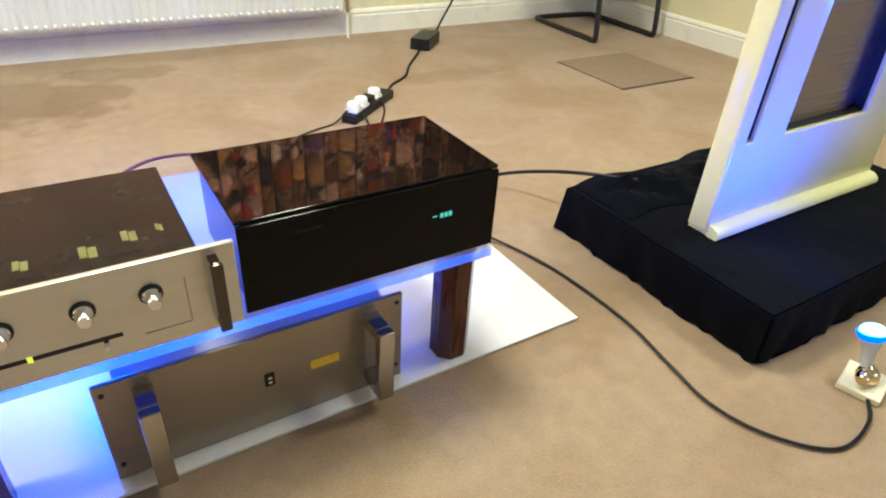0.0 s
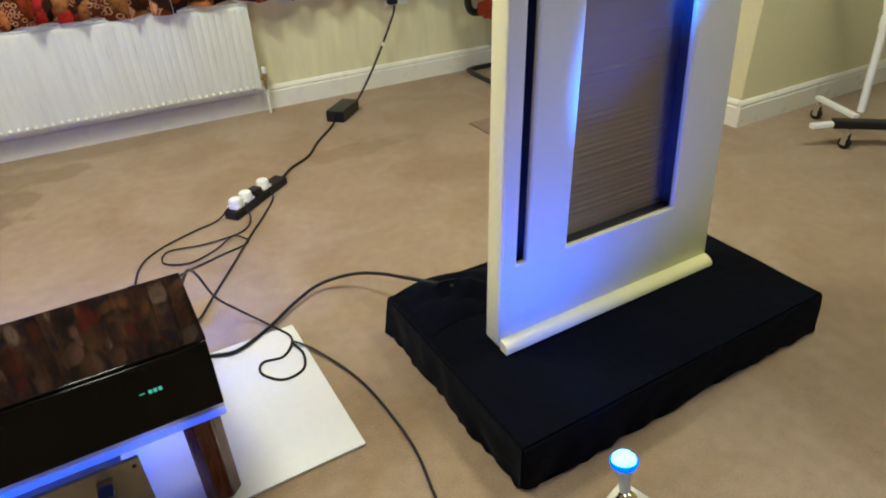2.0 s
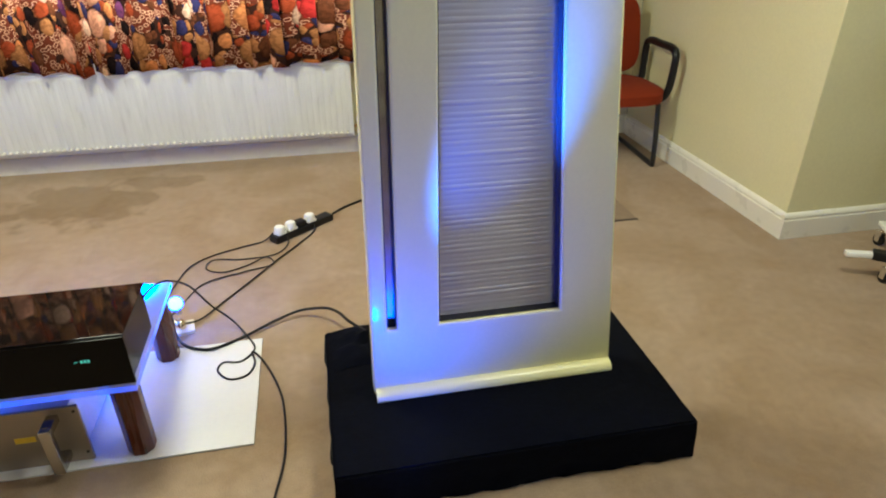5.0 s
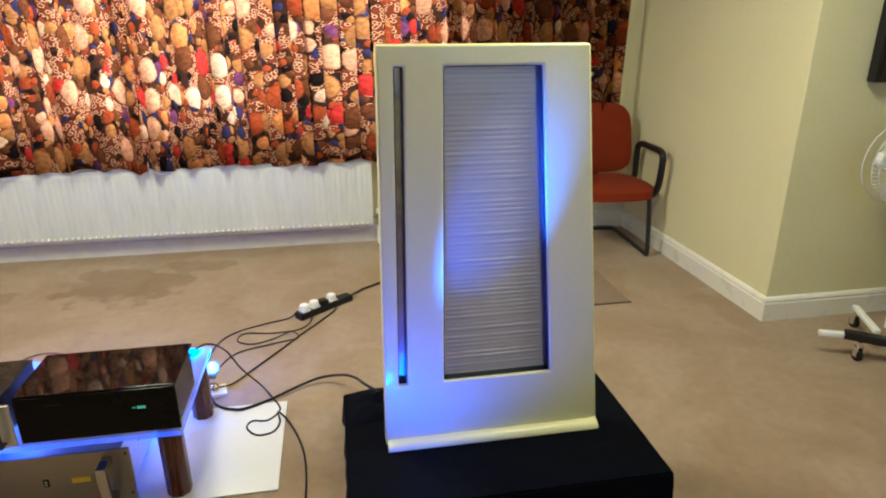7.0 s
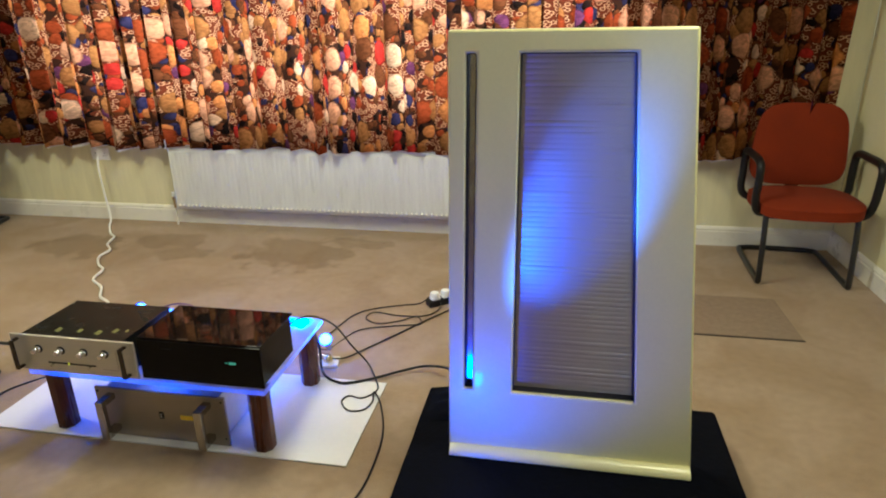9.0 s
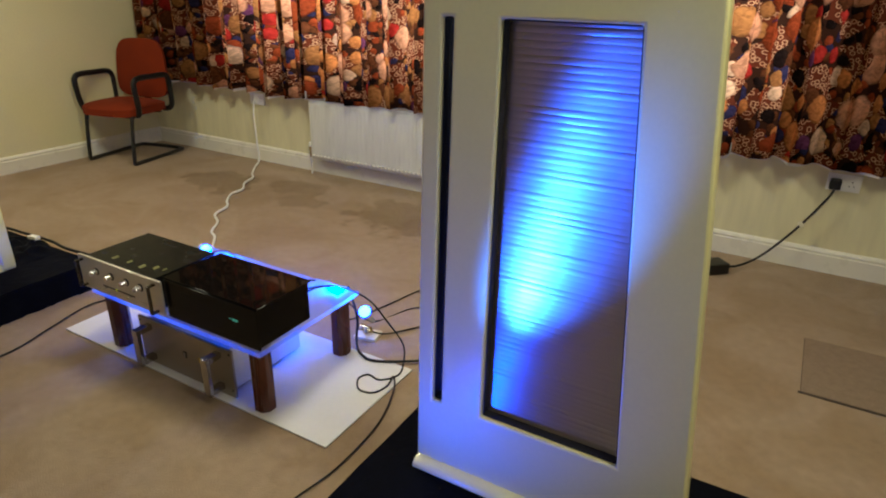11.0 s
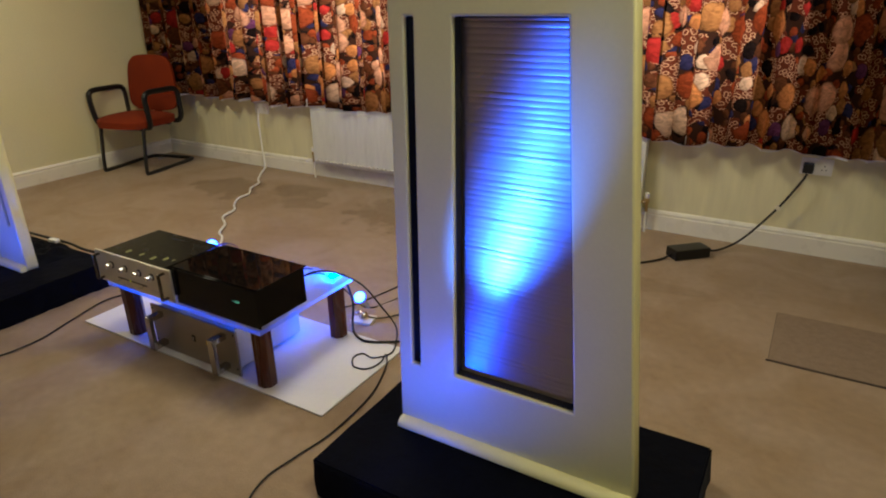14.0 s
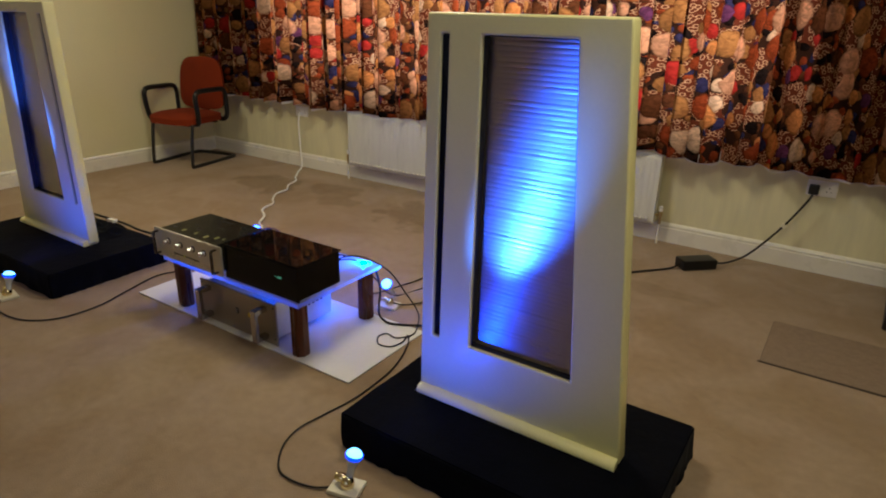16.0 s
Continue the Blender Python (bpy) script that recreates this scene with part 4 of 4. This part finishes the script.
power_strip()
brick = thing("power_adaptor", pose(0.450, 2.075, 0.001, 0, 0, 44), "black power adaptor brick on the carpet", "power adaptor")
part("brick_body", box(-0.105, 0.100, -0.048, 0.048, 0, 0.056, 0.006), PLASTIC, brick)
part("strain_relief", moved(lathe([(0.008, 0), (0.006, 0.02)], 10, "X"), pose(0.0945, 0, 0.026)), RUBBER, brick)
wall_plug = thing("wall_plug", pose(0.92, YB - 0.011, 0.472), "black mains plug in the wall socket", "plug")
part("plug_body", box(-0.025, 0.025, -0.045, 0.0, -0.028, 0.024, 0.008), PLASTIC, wall_plug)
cable("mains_cable", [(0.92, 2.355, 0.445), (0.90, 2.34, 0.40), (0.83, 2.335, 0.27), (0.74, 2.31, 0.14), (0.66, 2.28, 0.05), (0.58, 2.20, 0.018), (0.52, 2.145, 0.024)], 0.006, "black mains cable from the wall socket to the adaptor")
single("cable_tag", moved(box(-0.014, 0.014, -0.008, 0.008, -0.011, 0.011, 0.003), pose(0.82, 2.332, 0.255, 0, 40, 0)), PLATE, "small beige tag round the mains cable", "cable tag")
cable("adaptor_cable", [(0.378, 2.005, 0.024), (0.33, 1.94, 0.008), (0.20, 1.79, 0.0065), (0.11, 1.66, 0.0065), (0.0, 1.575, 0.0065), (-0.06, 1.49, 0.016)], 0.0055, "black cable from the adaptor to the power strip")
cable("mains_lead", [(-0.33, 1.28, 0.045), (-0.38, 1.275, 0.008), (-0.47, 1.245, 0.006), (-0.60, 1.18, 0.006), (-0.675, 1.09, 0.006), (-0.72, 0.90, 0.006), (-0.78, 0.66, 0.03), (-0.80, 0.60, 0.20), (-0.80, 0.5, 0.275), (-0.80, 0.31, 0.30)], 0.003, "thin black mains lead trailing across the carpet")
cable("mains_lead", [(-0.28, 1.31, 0.04), (-0.27, 1.24, 0.007), (-0.32, 1.15, 0.006), (-0.45, 1.13, 0.006), (-0.575, 1.15, 0.006), (-0.60, 1.08, 0.006), (-0.53, 1.035, 0.006), (-0.44, 1.07, 0.006), (-0.36, 1.12, 0.012), (-0.33, 1.06, 0.006), (-0.45, 1.02, 0.006), (-0.60, 0.95, 0.006), (-0.68, 0.75, 0.01), (-0.70, 0.62, 0.15), (-0.72, 0.50, 0.272), (-0.74, 0.31, 0.30)], 0.003, "looped thin black mains lead on the carpet")
cable("mains_lead", [(-0.17, 1.40, 0.04), (-0.15, 1.35, 0.008), (-0.22, 1.23, 0.006), (-0.31, 1.10, 0.006), (-0.40, 0.96, 0.006), (-0.50, 0.81, 0.006), (-0.57, 0.70, 0.010), (-0.62, 0.665, 0.02)], 0.0035, "brown-black lead from the strip to the spot lamp")
cable("speaker_cable", [(-0.70, 0.62, 0.225), (-0.645, 0.60, 0.12), (-0.632, 0.575, 0.035), (-0.60, 0.540, 0.014), (-0.55, 0.510, 0.014), (-0.50, 0.505, 0.014), (-0.41, 0.555, 0.012), (-0.31, 0.625, 0.014), (-0.22, 0.660, 0.024), (-0.13, 0.62, 0.05), (-0.08, 0.52, 0.09), (-0.05, 0.40, 0.132), (0.02, 0.27, 0.155)], 0.0052, "thick black loudspeaker cable running to the plinth")
cable("lamp_cable", [(-0.62, 0.27, 0.36), (-0.595, 0.33, 0.372), (-0.575, 0.42, 0.34), (-0.550, 0.55, 0.24), (-0.515, 0.63, 0.11), (-0.455, 0.64, 0.03), (-0.400, 0.56, 0.010), (-0.370, 0.48, 0.010), (-0.41, 0.42, 0.010), (-0.465, 0.425, 0.010), (-0.48, 0.385, 0.010), (-0.44, 0.335, 0.010), (-0.385, 0.345, 0.010), (-0.365, 0.40, 0.012), (-0.375, 0.455, 0.017), (-0.33, 0.39, 0.010), (-0.275, 0.22, 0.006), (-0.262, 0.0, 0.006), (-0.285, -0.15, 0.006), (-0.300, -0.26, 0.006), (-0.27, -0.36, 0.006), (-0.19, -0.44, 0.006), (-0.08, -0.435, 0.006), (-0.01, -0.395, 0.008)], 0.0034, "thin black lamp lead looped over the white board")
cable("lamp_cable", [(-1.32, 0.33, 0.29), (-1.48, 0.42, 0.265), (-1.56, 0.46, 0.12), (-1.70, 0.42, 0.010), (-1.82, 0.24, 0.006), (-1.77, 0.02, 0.006), (-1.72, -0.15, 0.006), (-1.74, -0.32, 0.006), (-1.85, -0.42, 0.006), (-2.02, -0.44, 0.006), (-2.12, -0.40, 0.007), (-2.15, -0.37, 0.012)], 0.0036, "thin black lead running to the far spot lamp")
cable("speaker_cable", [(-1.42, 0.30, 0.30), (-1.52, 0.44, 0.262), (-1.60, 0.50, 0.10), (-1.75, 0.50, 0.02), (-1.90, 0.46, 0.08), (-1.975, 0.39, 0.132), (-2.08, 0.37, 0.139), (-2.20, 0.36, 0.142), (-2.33, 0.375, 0.140), (-2.50, 0.34, 0.160), (-2.68, 0.32, 0.165), (-2.80, 0.28, 0.160), (-2.86, 0.20, 0.15)], 0.007, "black loudspeaker cable running to the far plinth")
single("cable_connector", moved(box(-0.028, 0.028, -0.014, 0.014, 0, 0.018, 0.003), pose(-2.40, 0.335, 0.150, 0, 0, 8)), WHITEPL, "white cable connector lying on the black velvet", "connector")
cable("signal_cable", [(-1.15, 0.31, 0.34), (-1.14, 0.345, 0.365), (-1.09, 0.36, 0.382), (-1.03, 0.355, 0.386), (-0.98, 0.33, 0.382), (-0.95, 0.295, 0.37)], 0.003, "thin purple signal lead between the two units", PURPLE)
cable("white_cord", [(-2.97, 2.375, 0.48), (-2.965, 2.355, 0.38), (-2.95, 2.345, 0.17), (-2.92, 2.32, 0.03), (-2.86, 2.22, 0.010), (-2.73, 2.06, 0.010), (-2.65, 1.99, 0.012), (-2.60, 1.86, 0.010), (-2.50, 1.75, 0.014), (-2.49, 1.64, 0.010), (-2.40, 1.52, 0.010), (-2.31, 1.44, 0.014), (-2.27, 1.31, 0.010), (-2.15, 1.22, 0.010), (-2.06, 1.10, 0.012), (-1.98, 1.05, 0.010), (-1.86, 0.93, 0.012), (-1.70, 0.82, 0.03), (-1.56, 0.66, 0.14), (-1.46, 0.56, 0.250), (-1.40, 0.50, 0.268), (-1.345, 0.478, 0.276)], 0.0075, "white twisted extension cord across the carpet", WHITEPL)


# ---- fan and trolley by the pier, wall screen ----
fan = thing("pedestal_fan", pose(2.19, 0.50, 0), "white pedestal fan on a wheeled stand by the wall", "fan")
part("base_bar", moved(box(-0.02, 0.40, -0.024, 0.024, 0.085, 0.120, 0.006), pose(-0.15, -0.03, 0, 0, 0, -40)), PLASTIC, fan)
part("outrigger", moved(box(-0.125, 0.0, -0.015, 0.015, 0.090, 0.112, 0.004), pose(-0.145, -0.032, 0, 0, 0, -21)), WHITEPL, fan)
part("outrigger", moved(box(-0.10, 0.17, -0.014, 0.014, 0.092, 0.112, 0.004), pose(0.03, 0.06, 0, 0, 0, 66)), WHITEPL, fan)
for x, y in ((-0.133, -0.075), (0.14, -0.275), (0.10, 0.20)):
    cs = part("castor", moved(lathe([(0.024, -0.009), (0.026, -0.006), (0.026, 0.006), (0.024, 0.009)], 16, "X"), pose(x, y, 0.0262)), RUBBER, fan)
    part("fork", merged(box(x - 0.016, x - 0.011, y - 0.012, y + 0.012, 0.02, 0.07), box(x + 0.011, x + 0.016, y - 0.012, y + 0.012, 0.02, 0.07), moved(lathe([(0.013, 0.068), (0.013, 0.090)], 12), pose(x, y, 0))), CHROME, cs)
part("pole", merged(tube([(0.075, 0.0, 0.10), (0.075, 0.02, 0.50)], 0.016, 12, 2), tube([(0.075, 0.02, 0.48), (0.075, 0.10, 0.83)], 0.012, 12, 2), moved(lathe([(0.020, 0), (0.020, 0.05)], 14), pose(0.075, 0.02, 0.45))), WHITEPL, fan)
HX, HY, HZ, HR = 0.03, 0.06, 0.82, 0.17
for r, d in ((HR, 0.0), (HR - 0.006, 0.03), (0.12, 0.048), (0.08, 0.052), (HR, -0.05)):
    part("grille_ring", tube([(HX + r * math.cos(a), HY - d, HZ + r * math.sin(a)) for a in [2 * math.pi * k / 28 for k in range(29)]], 0.003, 5, 1), FANMESH, fan)
spokes = [tube([(HX + 0.05 * math.cos(a), HY - 0.056, HZ + 0.05 * math.sin(a)), (HX + 0.14 * math.cos(a + 0.2), HY - 0.045, HZ + 0.14 * math.sin(a + 0.2)), (HX + HR * math.cos(a + 0.25), HY, HZ + HR * math.sin(a + 0.25))], 0.0016, 4, 3) for a in [2 * math.pi * k / 60 for k in range(60)]]
tagged(part("grille_wires", merged(*spokes), FANMESH, fan, "pale wire fan grille"), kind="stuff")
part("hub_cap", moved(lathe([(0.055, 0), (0.055, 0.006), (0.045, 0.012)], 24, "Y"), pose(HX, HY - 0.052, HZ)), WHITEPL, fan)
for k in range(4):
    part("blade", moved(box(0.02, 0.15, -0.002, 0.002, -0.05, 0.05, 0.0015), pose(HX, HY - 0.012, HZ) @ pose(0, 0, 0, 0, 90 * k + 20, 0) @ pose(0, 0, 0, 22, 0, 0)), FANMESH, fan)
part("motor", moved(lathe([(0.03, -0.09), (0.045, -0.06), (0.045, 0.0), (0.02, 0.06)], 18, "Y"), pose(HX, HY + 0.05, HZ)), WHITEPL, fan)

tv = thing("wall_screen", pose(2.62, YP - 0.004, 1.37), "black flat screen hung on the cream wall", "television")
part("screen_frame", box(-0.42, 0.42, -0.05, 0.0, -0.24, 0.26, 0.006), PLASTIC, tv)
part("screen", box(-0.40, 0.40, -0.053, -0.050, -0.21, 0.24), SCREEN, tv)
